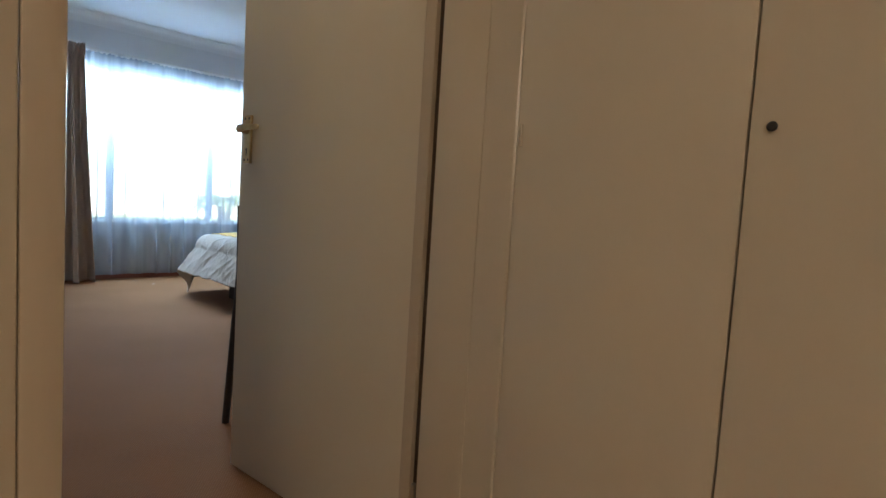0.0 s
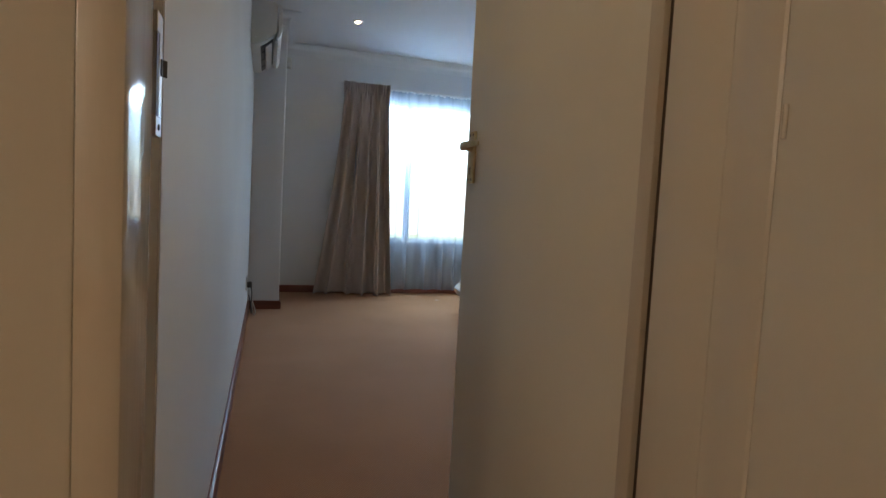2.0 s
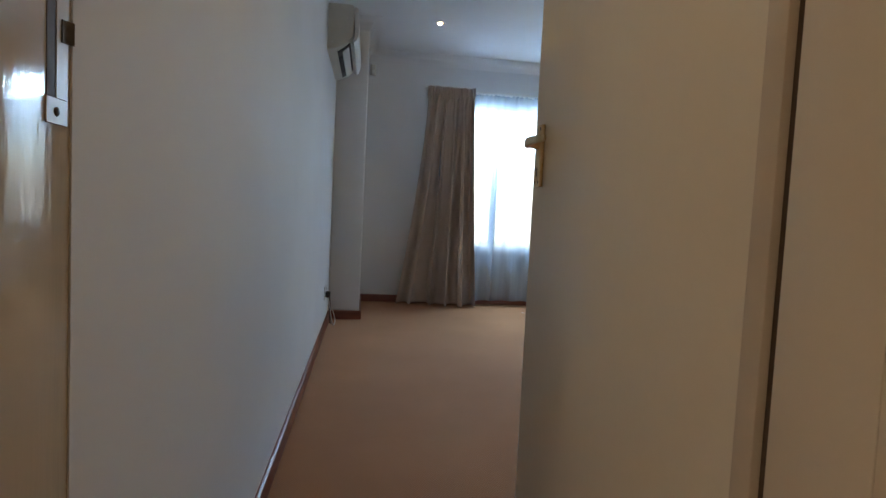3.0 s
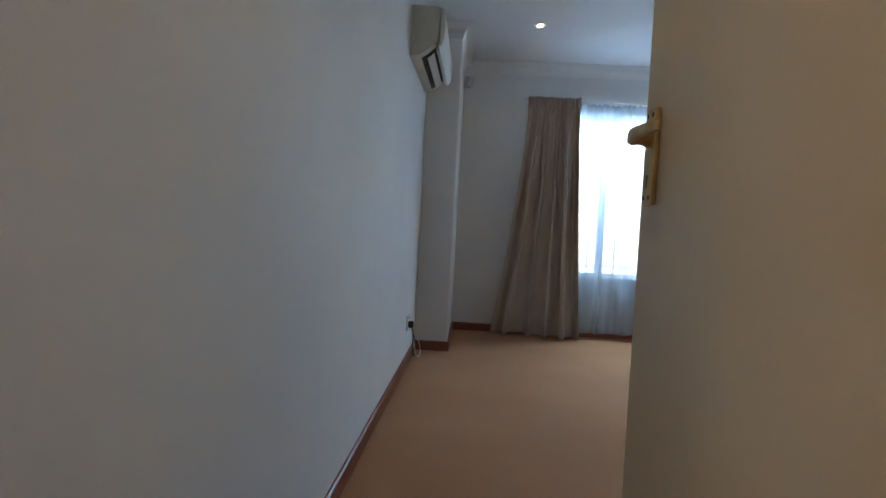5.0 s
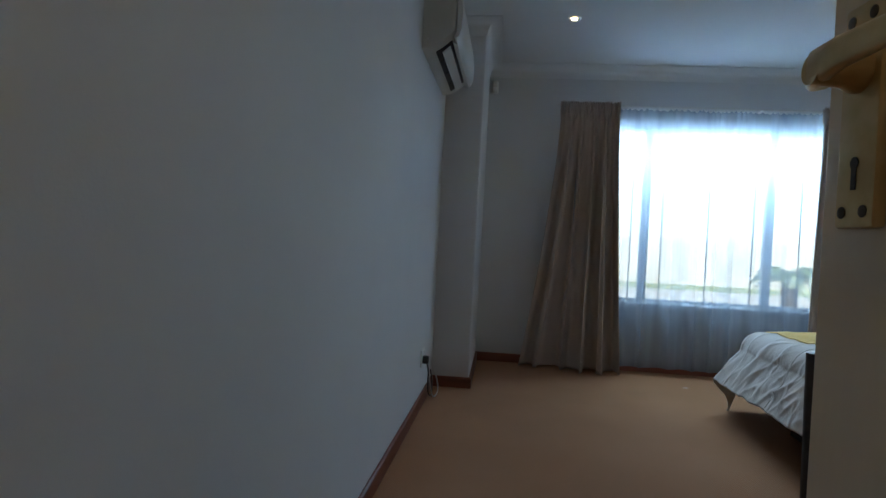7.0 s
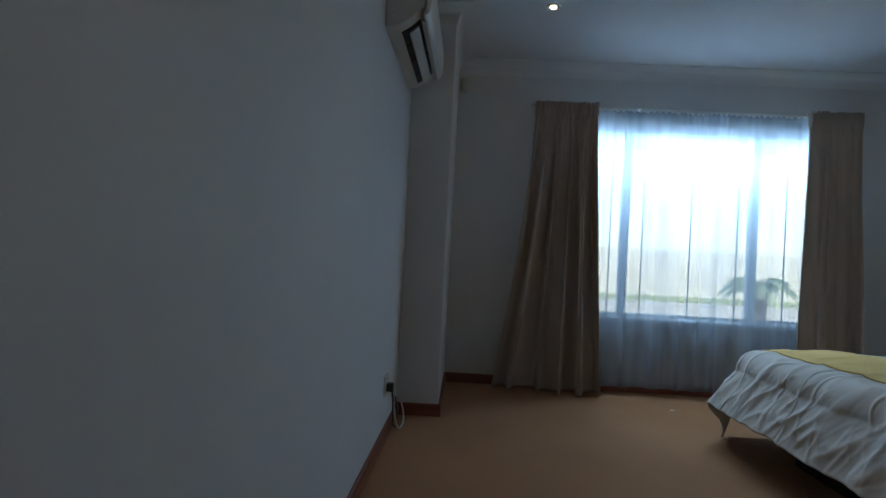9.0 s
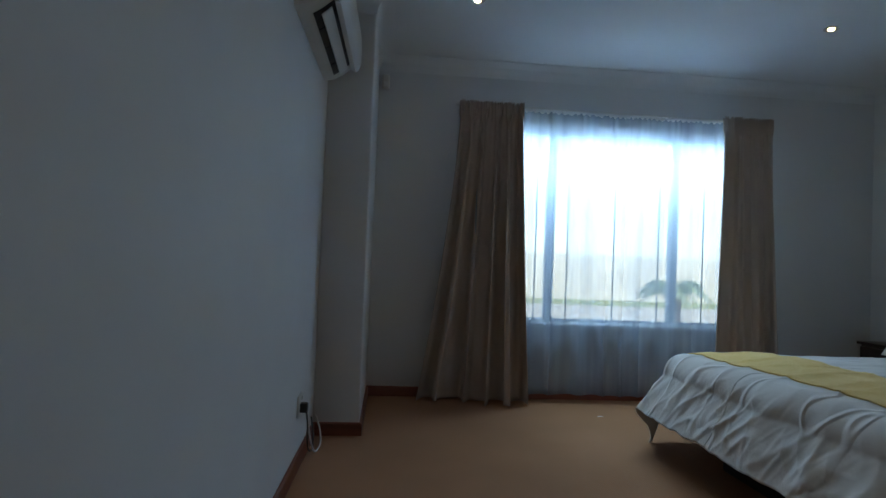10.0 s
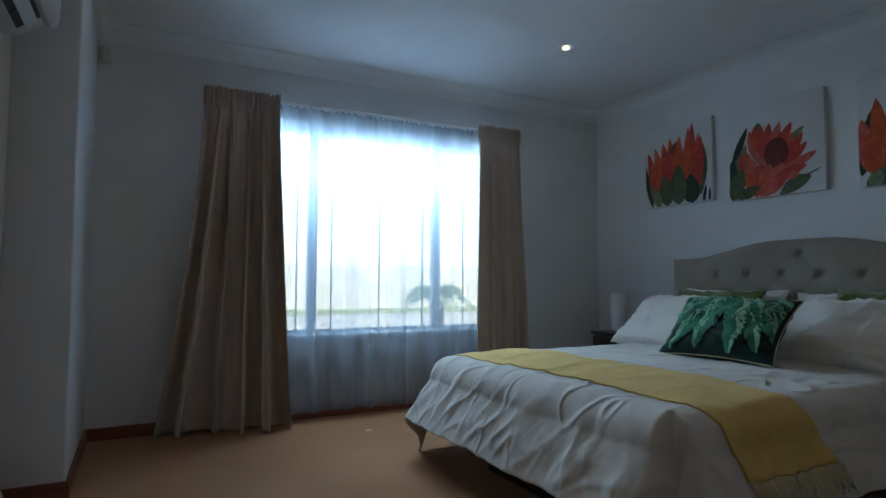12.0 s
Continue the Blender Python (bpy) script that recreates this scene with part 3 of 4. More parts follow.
Z = AC_Z
part("body", extrude_y(bmesh.new(), [(0.0, Z + 0.29), (0.15, Z + 0.29), (0.165, Z + 0.27), (0.165, Z + 0.09), (0.145, Z + 0.075), (0.10, Z + 0.035), (0.055, Z + 0.006), (0.03, Z), (0.0, Z)], AC_Y0, AC_Y1, 0.006), PLASTIC, ac)
part("front_panel", extrude_y(bmesh.new(), [(0.167, Z + 0.28), (0.19, Z + 0.265), (0.198, Z + 0.18), (0.196, Z + 0.1), (0.185, Z + 0.066), (0.168, Z + 0.052), (0.16, Z + 0.058), (0.172, Z + 0.08), (0.175, Z + 0.1)], AC_Y0 + 0.004, AC_Y1 - 0.004, 0.002), WHITE_PLASTIC, ac, "curved white front panel")
# the body stays closed: a black solid paints the outlet's shaded recess
outlet = part("outlet", extrude_y(bmesh.new(), [(0.062, Z + 0.004), (0.096, Z + 0.027), (0.142, Z + 0.068), (0.136, Z + 0.078), (0.088, Z + 0.04), (0.058, Z + 0.014)], AC_Y0 + 0.09, AC_Y1 - 0.09), BLACK, ac, "dark air outlet slot")
part("flap", extrude_y(bmesh.new(), [(0.092, Z + 0.012), (0.098, Z + 0.008), (0.135, Z + 0.04), (0.131, Z + 0.046)], AC_Y0 + 0.1, AC_Y1 - 0.1, 0.001), WHITE_PLASTIC, outlet, "white louvre flap")
part("flap", extrude_y(bmesh.new(), [(0.148, Z + 0.05), (0.153, Z + 0.045), (0.172, Z + 0.04), (0.17, Z + 0.048)], AC_Y0 + 0.06, AC_Y1 - 0.06, 0.001), WHITE_PLASTIC, outlet, "white louvre flap")
for y in (AC_Y0 + 0.25, (AC_Y0 + AC_Y1) / 2, AC_Y1 - 0.25):
    part("vane", extrude_y(bmesh.new(), [(0.066, Z + 0.003), (0.092, Z + 0.02), (0.088, Z + 0.034), (0.062, Z + 0.012)], y - 0.002, y + 0.002), BLACK, outlet)
for z, o in ((Z + 0.045, 0.03), (Z + 0.2, 0.12)):
    bm = bmesh.new()
    lathe(bm, [(0.006, 0), (0.006, 0.001), (0.004, 0.002)], pose(*off_wall(AC_Y0, o, z), 90, 0, 0), 12)
    part("screw_cap", bm, WHITE_PLASTIC, ac)

sensor = thing("motion_sensor", (1.245, FAR - 0.025, 2.27), "small ivory alarm sensor high in the corner", "motion sensor")
bm = bmesh.new()
prism(bm, [(1.215, FAR), (1.215, FAR - 0.03), (1.228, FAR - 0.05), (1.262, FAR - 0.05), (1.274, FAR - 0.03), (1.274, FAR)], 2.28, 2.38)
bmesh.ops.bevel(bm, geom=bm.edges[:], offset=0.004, segments=2, profile=0.5, affect="EDGES")
part("housing", bm, PLASTIC, sensor)
part("lens", boxed(1.23, 1.26, FAR - 0.053, FAR - 0.0485, 2.29, 2.325, 0.002), WHITE_PLASTIC, sensor, "pale lens window")

SY = 4.92
socket = thing("wall_socket", off_wall(SY, 0, 0.26), "white double wall socket with a black plug", "socket")
def on_wall_box(y0, y1, o0, o1, z0, z1, bevel=0.0):
    bm = bmesh.new()
    extrude_y(bm, [(o0, z0), (o1, z0), (o1, z1), (o0, z1)], y0, y1)
    if bevel:
        bmesh.ops.bevel(bm, geom=bm.edges[:], offset=bevel, segments=2, profile=0.5, affect="EDGES")
    return bm
part("plate", on_wall_box(SY - 0.06, SY + 0.06, 0, 0.009, 0.245, 0.345, 0.003), WHITE_PLASTIC, socket)
part("switch", on_wall_box(SY + 0.015, SY + 0.04, 0.009, 0.014, 0.315, 0.335, 0.001), WHITE_PLASTIC, socket)
part("plug", on_wall_box(SY - 0.028, SY + 0.012, 0.009, 0.045, 0.263, 0.308, 0.006), BLACK, socket, "black plug")
def cable(pts, r, mat, label):
    ctrl = [Vector(p) for p in pts]
    out = []
    for i in range(len(ctrl) - 1):
        p0, p1, p2, p3 = ctrl[max(i - 1, 0)], ctrl[i], ctrl[i + 1], ctrl[min(i + 2, len(ctrl) - 1)]
        for k in range(8):
            t = k / 8
            out.append(0.5 * ((2 * p1) + (p2 - p0) * t + (2 * p0 - 5 * p1 + 4 * p2 - p3) * t * t + (3 * p1 - p0 - 3 * p2 + p3) * t ** 3))
    out.append(ctrl[-1])
    c = thing("power_cable", ctrl[-1], label, "cable")
    part("cord", tube(bmesh.new(), out, r, 8), mat, c, smooth=180)
cable([off_wall(SY - 0.01, 0.04, 0.265), off_wall(SY - 0.005, 0.046, 0.21), off_wall(SY + 0.03, 0.042, 0.14), off_wall(SY + 0.09, 0.04, 0.06), off_wall(SY + 0.18, 0.045, 0.025), off_wall(SY + 0.27, 0.04, 0.035), off_wall(SY + 0.33, 0.028, 0.09), off_wall(SY + 0.35, 0.014, 0.15)], 0.004, BLACK, "thin dark power cable looping to the skirting")
cable([off_wall(SY + 0.05, 0.014, 0.28), off_wall(SY + 0.07, 0.03, 0.22), off_wall(SY + 0.11, 0.05, 0.09), off_wall(SY + 0.2, 0.06, 0.012), off_wall(SY + 0.34, 0.07, 0.012), off_wall(SY + 0.45, 0.05, 0.06), off_wall(SY + 0.47, 0.02, 0.13)], 0.0045, WHITE_PLASTIC, "white flex lying in a loop by the skirting")

# ---- ceiling lights ----
def downlight(x, y, watts=SPOT_W, cone=84):
    d = thing("ceiling_downlight", (x, y, CEILING), "small round recessed downlight, lit warm", "downlight", "recessed downlights")
    m = pose(x, y, CEILING)
    bm = bmesh.new()
    lathe(bm, [(0.019, -0.001), (0.021, -0.003), (0.03, -0.004), (0.036, -0.007), (0.043, -0.005), (0.044, -0.0005)], m, 32)
    part("rim", bm, STEEL, d, "satin metal rim")
    bm = bmesh.new()
    lathe(bm, [(0.018, -0.006), (0.016, -0.0085), (0.008, -0.0095)], m, 24)
    part("bulb", bm, DOWNLIGHT, d, "lit halogen lamp")
    light = bpy.data.lights.new("downlight_beam", "SPOT")
    light.energy, light.color, light.spot_size, light.spot_blend, light.shadow_soft_size = watts, (1.0, 0.72, 0.42), radians(cone), 0.8, 0.025
    ob = new("downlight_beam", light)
    ob.matrix_world = look((x, y, CEILING - 0.02), (x, y + 0.001, 0))


# the last two are unseen, placed by the ceiling's five-spot pattern
for x, y in ((1.77, 5.38), (3.95, 5.38), (2.86, 4.4), (1.77, 3.42), (3.95, 3.42)):
    downlight(x, y)
# unseen downlight assumed inside the doorway, warming leaf, wall and carpet
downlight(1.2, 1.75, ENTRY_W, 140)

# stem added above the hall's fill light, out of view; no glass is built
fill_stem = thing("hall_fill_stem", (-1.9, -2.0, CEILING), "bare metal stem added above the unseen warm fill light in the hall", "ceiling light")
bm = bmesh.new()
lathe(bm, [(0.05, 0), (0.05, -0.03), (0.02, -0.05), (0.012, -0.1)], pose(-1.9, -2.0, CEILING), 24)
part("stem", bm, STEEL, fill_stem)

# ---- bed ----
BX0, BX1, BY0, BY1, BTOP = 3.01, 5.01, 3.72, 5.25, 0.541
bed = thing("bed", (4.0, 4.5, 0), "double bed with a dark upholstered base", "bed")
part("base", boxed(3.055, 5.01, 4.07, 4.93, 0.0, 0.12, 0.01), BASE_CLOTH, bed, "dark inset base")
part("box_spring", boxed(BX0 + 0.06, BX1, BY0 + 0.06, BY1 - 0.06, 0.12, 0.3, 0.02), BASE_CLOTH, bed)
part("mattress", boxed(BX0 + 0.05, BX1, BY0 + 0.05, BY1 - 0.05, 0.3, BTOP - 0.06, 0.05, 3), PILLOW_CLOTH, bed)

HB0, HB1, HBX = 3.57, 5.5, 5.05
headboard = thing("headboard", (5.11, 4.5, 0), "arched greige linen headboard with deep button tufting", "headboard")
BUTTONS = [(4.53 + 0.235 * (i + 0.5 * (1 - r % 2)), 0.751 + 0.128 * r) for r in range(4) for i in range(-5, 6)]


def arch(y):
    a = abs(y - 4.535) / 0.965
    return 1.124 + 0.1 * smooth01(1 - a, 0.14, 0.85)


BUTTONS = [(y, z) for y, z in BUTTONS if abs(y - 4.53) < 0.82 and z < arch(y) - 0.08 and (z < 1.086 or abs(y - 4.53) < 0.2)]


def headboard_face(u, v):
    y = HB1 - (HB1 - HB0) * u
    top = arch(y)
    z = top * v
    d = min(y - HB0, HB1 - y, top - z)
    x = HBX + 0.03 * (1 - smooth01(d, 0, 0.05))
    for by, bz in BUTTONS:
        q = math.hypot(y - by, z - bz)
        if q < 0.12:
            x += 0.025 * math.exp(-(q / 0.022) ** 2) + 0.01 * math.exp(-(q / 0.06) ** 2)
    for by, bz in BUTTONS:
        for sy in (-1, 1):
            if 0 <= (z - bz) <= 0.135:
                ly = by + sy * 0.1175 * (z - bz) / 0.128
                x += 0.0025 * math.exp(-((y - ly) / 0.01) ** 2)
    return (x, y, z)


bm = bmesh.new()
sheet(bm, headboard_face, 220, 130, 0.1)
part("panel", bm, LINEN, headboard, smooth=60)
for by, bz in BUTTONS:
    bm = bmesh.new()
    lathe(bm, [(0.011, 0), (0.011, 0.003), (0.006, 0.006)], pose(HBX + 0.04, by, bz, 0, -90, 0), 14)
    part("button", bm, LINEN, headboard, "linen-covered button")


def fold(a, b, s):
    """A sharp-crested wrinkle from noise."""
    return (1 - abs(n3(a, b, s)) * 2.2) ** 3


def drape(s, t, lift=0.0, wrinkle=1.0):
    """Lays a cloth point (metres in plan, as if flat) over the mattress; what is past its edge hangs."""
    ox, oy = max(BX0 - s, 0), max(t - BY1, 0) + max(BY0 - t, 0)
    side = 1 if t > BY1 else -1
    over = math.hypot(ox, oy)
    x, y, z = max(s, BX0), min(max(t, BY0), BY1), BTOP
    edge = min(s - BX0, BY1 - t, t - BY0)
    puff = 0.02 * smooth01(edge, -0.02, 0.35)
    wob = wrinkle * (0.008 * n3(s * 2.4, t * 2.4, 3) + 0.0022 * max(fold(s * 5.5 + t * 2.2, t * 9 - s * 2, 41.0), 0) * smooth01(edge, -0.05, 0.1) + 0.004 * n3(s * 7, t * 7, 9) + 0.007 * max(fold(s * 1.6 + t * 0.7, t * 3.1 - s * 0.6, 2.0), 0) + 0.007 * max(fold(s * 1.3 + t, t * 4.2 - s * 1.2, 14.0), 0))
    if over > 0:
        c = 2 * ox * oy / (ox * ox + oy * oy)
        dx, dy = -ox / over, side * oy / over
        r, a = 0.12, over / 0.12
        if a < math.pi / 2:
            out, down = r * math.sin(a), r * (1 - math.cos(a))
        else:
            e = over - r * math.pi / 2
            out, down = r + e * 0.6, r + e * 0.86
        out *= 1 - 0.5 * c ** 3
        down *= 1 + 0.13 * c ** 2
        along = t if ox > oy else s
        g = smooth01(over, 0.03, 0.25) * (1 - 0.55 * smooth01(over, 0.3, 0.42)) * (1 - 0.9 * c) * wrinkle
        out += g * (0.012 * n3(along * 3.1, over * 1.2, 5) + 0.016 * max(fold(along * 3.3 + over * 1.9, over * 2.0, 11), 0) + 0.014 * max(fold(along * 6.5 - over * 3.0, over * 3, 21), 0) + 0.007 * max(fold(along * 9 + over * 6.0, over * 3, 31), 0) + 0.0035 * max(fold(along * 17 - over * 8.0, over * 5, 51), 0) + 0.006 * n3(along * 14, over * 6, 2))
        x, y, z = x + dx * out, y + dy * out, z - down
    z += puff + wob
    return Vector((x, y, max(z, 0.01) + lift))


duvet = thing("duvet", (4.0, 4.5, 0.3), "rumpled stone-grey cotton duvet hanging over the bed", "duvet")
S0, S1, T0, T1 = 2.585, 4.98, 3.33, 5.70
bm = bmesh.new()
sheet(bm, lambda u, v: drape(S0 + (S1 - S0) * u, T0 + (T1 - T0) * v), 320, 320, 0.012)
part("cover", bm, DUVET_CLOTH, duvet, smooth=180)
for t in (4.6,):
    bm = bmesh.new()
    tube(bm, [drape(S0 + 0.01 + 0.55 * k / 40, t + 0.03 * math.sin(k / 11 + t), 0.0005) for k in range(41)], 0.0022, 6)
    part("seam", bm, DUVET_CLOTH, duvet)

throw = thing("bed_runner", (3.2, 4.4, BTOP), "mustard-yellow woven throw with a pale fringe laid across the bed", "throw")


def throw_at(u, t):
    front, back = 3.1 - (t - 3.58) * 0.03, 3.55 - (t - 3.6) * 0.02
    return front + (back - front) * u


TT0, TT1 = 3.44, 5.58
bm = bmesh.new()
sheet(bm, lambda u, v: drape(throw_at(u, TT0 + (TT1 - TT0) * v), TT0 + (TT1 - TT0) * v, 0.007 + 0.003 * n3(u * 5, v * 9, 4)) + (Vector((0, -0.007, 0)) if TT0 + (TT1 - TT0) * v < BY0 - 0.1 else Vector((0, 0, 0))), 40, 170, 0.005)
part("cloth", bm, YELLOW, throw, smooth=180)
bm = bmesh.new()
for k in range(90):
    u = (k + 0.5) / 90
    j = random.uniform(-0.008, 0.008)
    ln = random.uniform(0.075, 0.1)
    pts = [drape(throw_at(u, TT0) + j * q * q, TT0 - ln * q, 0.007) + Vector((0, -0.01 - 0.006 * random.random(), 0)) for q in (0, 0.35, 0.7, 1.0)]
    tube(bm, pts, 0.0022, 5, 0.7)
tagged(part("fringe", bm, FRINGE, throw, "pale knotted fringe", smooth=180), kind="stuff")


# ---- pillows ----
def cushion_map(w, h, thick, m, seed, sag=0.0, ear=0.012):
    """Gives a function from (u, v, side) in -1..1 to a place on a stuffed cushion, its face towards -y of m."""
    def at(u, v, side, lift=0.0):
        du, dv = 1 - u * u, 1 - v * v
        bulge = thick / 2 * (max(du, 0) * max(dv, 0)) ** 0.48
        pinch = 1 - 0.11 * (1 - abs(u) ** 2.2) * abs(v) ** 2
        pinch2 = 1 - 0.10 * (1 - abs(v) ** 2.2) * abs(u) ** 2
        rum = 0.13 * thick * n3(u * 2.2 + seed, v * 2.2, seed) + 0.09 * thick * max(fold(u * 2.4 + seed, v * 3.4, seed), 0) + 0.06 * thick * max(fold(u * 5 + v * 2 + seed, v * 5, seed + 4), 0)
        d = (bulge + rum * min(bulge * 40, 1)) + lift
        x, z = u * w / 2 * pinch2, v * h / 2 * pinch - sag * (1 - u * u) * (v > 0) * v
        return m @ Vector((x, -d if side < 0 else d, z))
    return at


def pillow(name, w, h, thick, m, mat, label, category, seed, piping=None, sag=0.0):
    at = cushion_map(w, h, thick, m, seed, sag)
    p = thing(name, m.translation, label, category)
    bm = bmesh.new()
    n = 36
    rows = {}
    for side in (-1, 1):
        for i in range(n + 1):
            for j in range(n + 1):
                u, v = math.sin(math.pi / 2 * (2 * i / n - 1)), math.sin(math.pi / 2 * (2 * j / n - 1))
                rim = i in (0, n) or j in (0, n)
                key = (0 if rim else side, i, j)
                if key not in rows:
                    rows[key] = bm.verts.new(at(u, v, side))
    for side in (-1, 1):
        for i in range(n):
            for j in range(n):
                q = []
                for a, b in ((i, j), (i + 1, j), (i + 1, j + 1), (i, j + 1)):
                    q.append(rows[(0 if a in (0, n) or b in (0, n) else side, a, b)])
                bm.faces.new(q)
    part("cover", bm, mat, p, smooth=180)
    if piping:
        edge = [(2 * k / 30 - 1, -1) for k in range(30)] + [(1, 2 * k / 30 - 1) for k in range(30)] + [(1 - 2 * k / 30, 1) for k in range(30)] + [(-1, 1 - 2 * k / 30) for k in range(31)]
        bm = bmesh.new()
        tube(bm, [at(u, v, -1) for u, v in edge], 0.004, 6)
        part("piping", bm, piping, p, smooth=180)
    return p, at


def leaning(x, y, z0, h, lean, turn=0.0):
    """A cushion that stands on its lower edge at (x, y, z0), faces the foot of the bed and leans back."""
    return Matrix.Translation((x, y, z0)) @ pose(0, 0, 0, 0, 0, -90 + turn) @ pose(0, 0, 0, -lean) @ pose(0, 0, h / 2)


TOPZ = BTOP + 0.032
pillow("pillow", 0.76, 0.46, 0.2, leaning(4.845, 4.95, TOPZ - 0.08, 0.44, 22), PILLOW_CLOTH, "plump white cotton pillow against the headboard", "pillow", 2.2)
pillow("pillow", 0.76, 0.46, 0.2, leaning(4.845, 4.15, TOPZ - 0.09, 0.44, 24), PILLOW_CLOTH, "plump white cotton pillow against the headboard", "pillow", 5.2)
pillow("pillow", 0.7, 0.45, 0.16, leaning(4.67, 5.01, TOPZ - 0.04, 0.45, 35, -4), OLIVE, "olive-green velvet pillow between the white ones", "pillow", 9.1)
pillow("pillow", 0.7, 0.45, 0.16, leaning(4.63, 3.85, TOPZ - 0.02, 0.45, 36, 4), OLIVE, "olive-green velvet pillow between the white ones", "pillow", 7.4)
pillow("pillow", 0.76, 0.49, 0.2, leaning(4.41, 5.11, TOPZ - 0.03, 0.46, 50, -3), PILLOW_CLOTH, "white cotton pillow leaning back with a flat border", "pillow", 3.3)
pillow("pillow", 0.74, 0.49, 0.22, leaning(4.39, 4.11, TOPZ - 0.03, 0.46, 50, 3), PILLOW_CLOTH, "creased stone-white cotton pillow leaning back", "pillow", 4.4)

LEAF_DARK = fabric_material("cushion_dark_green", (0.008, 0.035, 0.026), (0.004, 0.018, 0.014), 700)
LEAF_MID = fabric_material("cushion_leaf_green", (0.05, 0.25, 0.15), (0.022, 0.13, 0.08), 700, blotch=5)
LEAF_LIGHT = fabric_material("cushion_pale_leaf", (0.36, 0.58, 0.4), (0.16, 0.38, 0.24), 700, blotch=6)
cushion, cushion_at = pillow("scatter_cushion", 0.62, 0.42, 0.15, leaning(4.01, 4.36, TOPZ - 0.005, 0.42, 45, 6), LEAF_DARK, "dark green scatter cushion printed with pale succulent leaves", "cushion", 6.1, FRINGE)


def printed_leaf(u0, v0, length, width, angle, mat, k, lo=-1.0, hi=1.0):
    """A pointed leaf, or the stretch of it between lo and hi across its width, printed on the cushion's face; base at (u0, v0)."""
    bm, rows = bmesh.new(), []
    ca, sa = math.cos(radians(angle)), math.sin(radians(angle))
    for i in range(23):
        q = i / 22
        w = width * math.sin(math.pi * q ** 0.8) ** 0.8 * (1 - 0.25 * q)
        bend = 0.1 * math.sin(math.pi * q) * (1 if angle > 262 else -1)
        row = []
        for e in range(7):
            a, b = length * q, w * (lo + (hi - lo) * e / 6) + bend
            u, v = u0 + a * ca - b * sa, v0 + (a * sa + b * ca) * 1.5
            row.append(bm.verts.new(cushion_at(min(max(u, -0.97), 0.97), min(max(v, -0.97), 0.97), -1, 0.0045 + 0.0005 * k)))
        rows.append(row)
    for r, s in zip(rows, rows[1:]):
        for j in range(6):
            if len({v.co.to_tuple(5) for v in (r[j], r[j + 1], s[j + 1], s[j])}) == 4:
                bm.faces.new((r[j], r[j + 1], s[j + 1], s[j]))
    part("printed_leaf", bm, mat, cushion, smooth=180)


# a rosette of long leaves that hang from the top middle; each has a dark and a pale half
layer = 0
for base, length, width, angle in (((0.1, 0.85), 1.35, 0.195, 190), ((0.1, 0.85), 1.25, 0.195, 345), ((0.0, 0.8), 1.5, 0.208, 205), ((0.15, 0.8), 1.3, 0.208, 330),
                                   ((0.0, 0.75), 1.5, 0.221, 219), ((0.15, 0.8), 1.4, 0.221, 316), ((0.05, 0.75), 1.45, 0.221, 236), ((0.12, 0.75), 1.3, 0.221, 300),
                                   ((0.08, 0.8), 1.25, 0.208, 254), ((0.1, 0.8), 1.3, 0.208, 279), ((0.0, 0.9), 0.8, 0.182, 215), ((0.15, 0.9), 0.8, 0.169, 310), ((0.05, 0.95), 0.75, 0.182, 246), ((0.1, 0.95), 0.7, 0.156, 280)):
    side = 1 if angle > 262 else -1
    printed_leaf(*base, length, width, angle, LEAF_DARK, layer, -1.05, 1.05)
    printed_leaf(*base, length, width, angle, LEAF_MID, layer + 1)
    printed_leaf(*base, length, width, angle, LEAF_LIGHT, layer + 2, 0.1 if side > 0 else -0.85, 0.85 if side > 0 else -0.1)
    layer += 1

# ---- nightstand and table lamp ----
NX, NY, NZ = RIGHT - 0.39, 5.665, 0.548      # front, near side and top of the nightstand
night = thing("nightstand", (NX + 0.2, NY + 0.23, 0), "dark espresso wooden nightstand", "nightstand")
part("top", boxed(NX - 0.02, NX + 0.388, NY - 0.02, NY + 0.44, NZ - 0.02, NZ, 0.004), DARKWOOD, night)
part("body", boxed(NX, NX + 0.388, NY, NY + 0.42, 0.08, NZ - 0.021, 0.003), DARKWOOD, night)
for z0, z1 in ((0.1, 0.3), (0.31, 0.515)):
    d = part("drawer", boxed(NX - 0.013, NX - 0.0005, NY + 0.005, NY + 0.415, z0, z1, 0.003), DARKWOOD, night)
    part("pull", tube(bmesh.new(), [(NX - 0.025, NY + 0.15, (z0 + z1) / 2), (NX - 0.025, NY + 0.27, (z0 + z1) / 2)], 0.005, 8), STEEL, d, "metal drawer pull")
for x in (NX + 0.02, NX + 0.36):
    for y in (NY + 0.02, NY + 0.4):
        part("leg", boxed(x - 0.018, x + 0.018, y - 0.018, y + 0.018, 0, 0.079, 0.002), DARKWOOD, night)
LAMP = (NX + 0.165, 5.965, NZ + 0.001)
lamp = thing("table_lamp", LAMP, "slim white cylindrical table lamp, unlit, on the nightstand", "table lamp")
bm = bmesh.new()
lathe(bm, [(0.05, 0.0), (0.05, 0.008), (0.045, 0.012)], pose(*LAMP), 32)
part("foot", bm, STEEL, lamp)
bm = bmesh.new()
lathe(bm, [(0.064, 0.014), (0.066, 0.016), (0.066, 0.308), (0.064, 0.311), (0.06, 0.308), (0.06, 0.02)], pose(*LAMP), 40)
part("shade", bm, SHADE, lamp, "plain white cylinder shade")

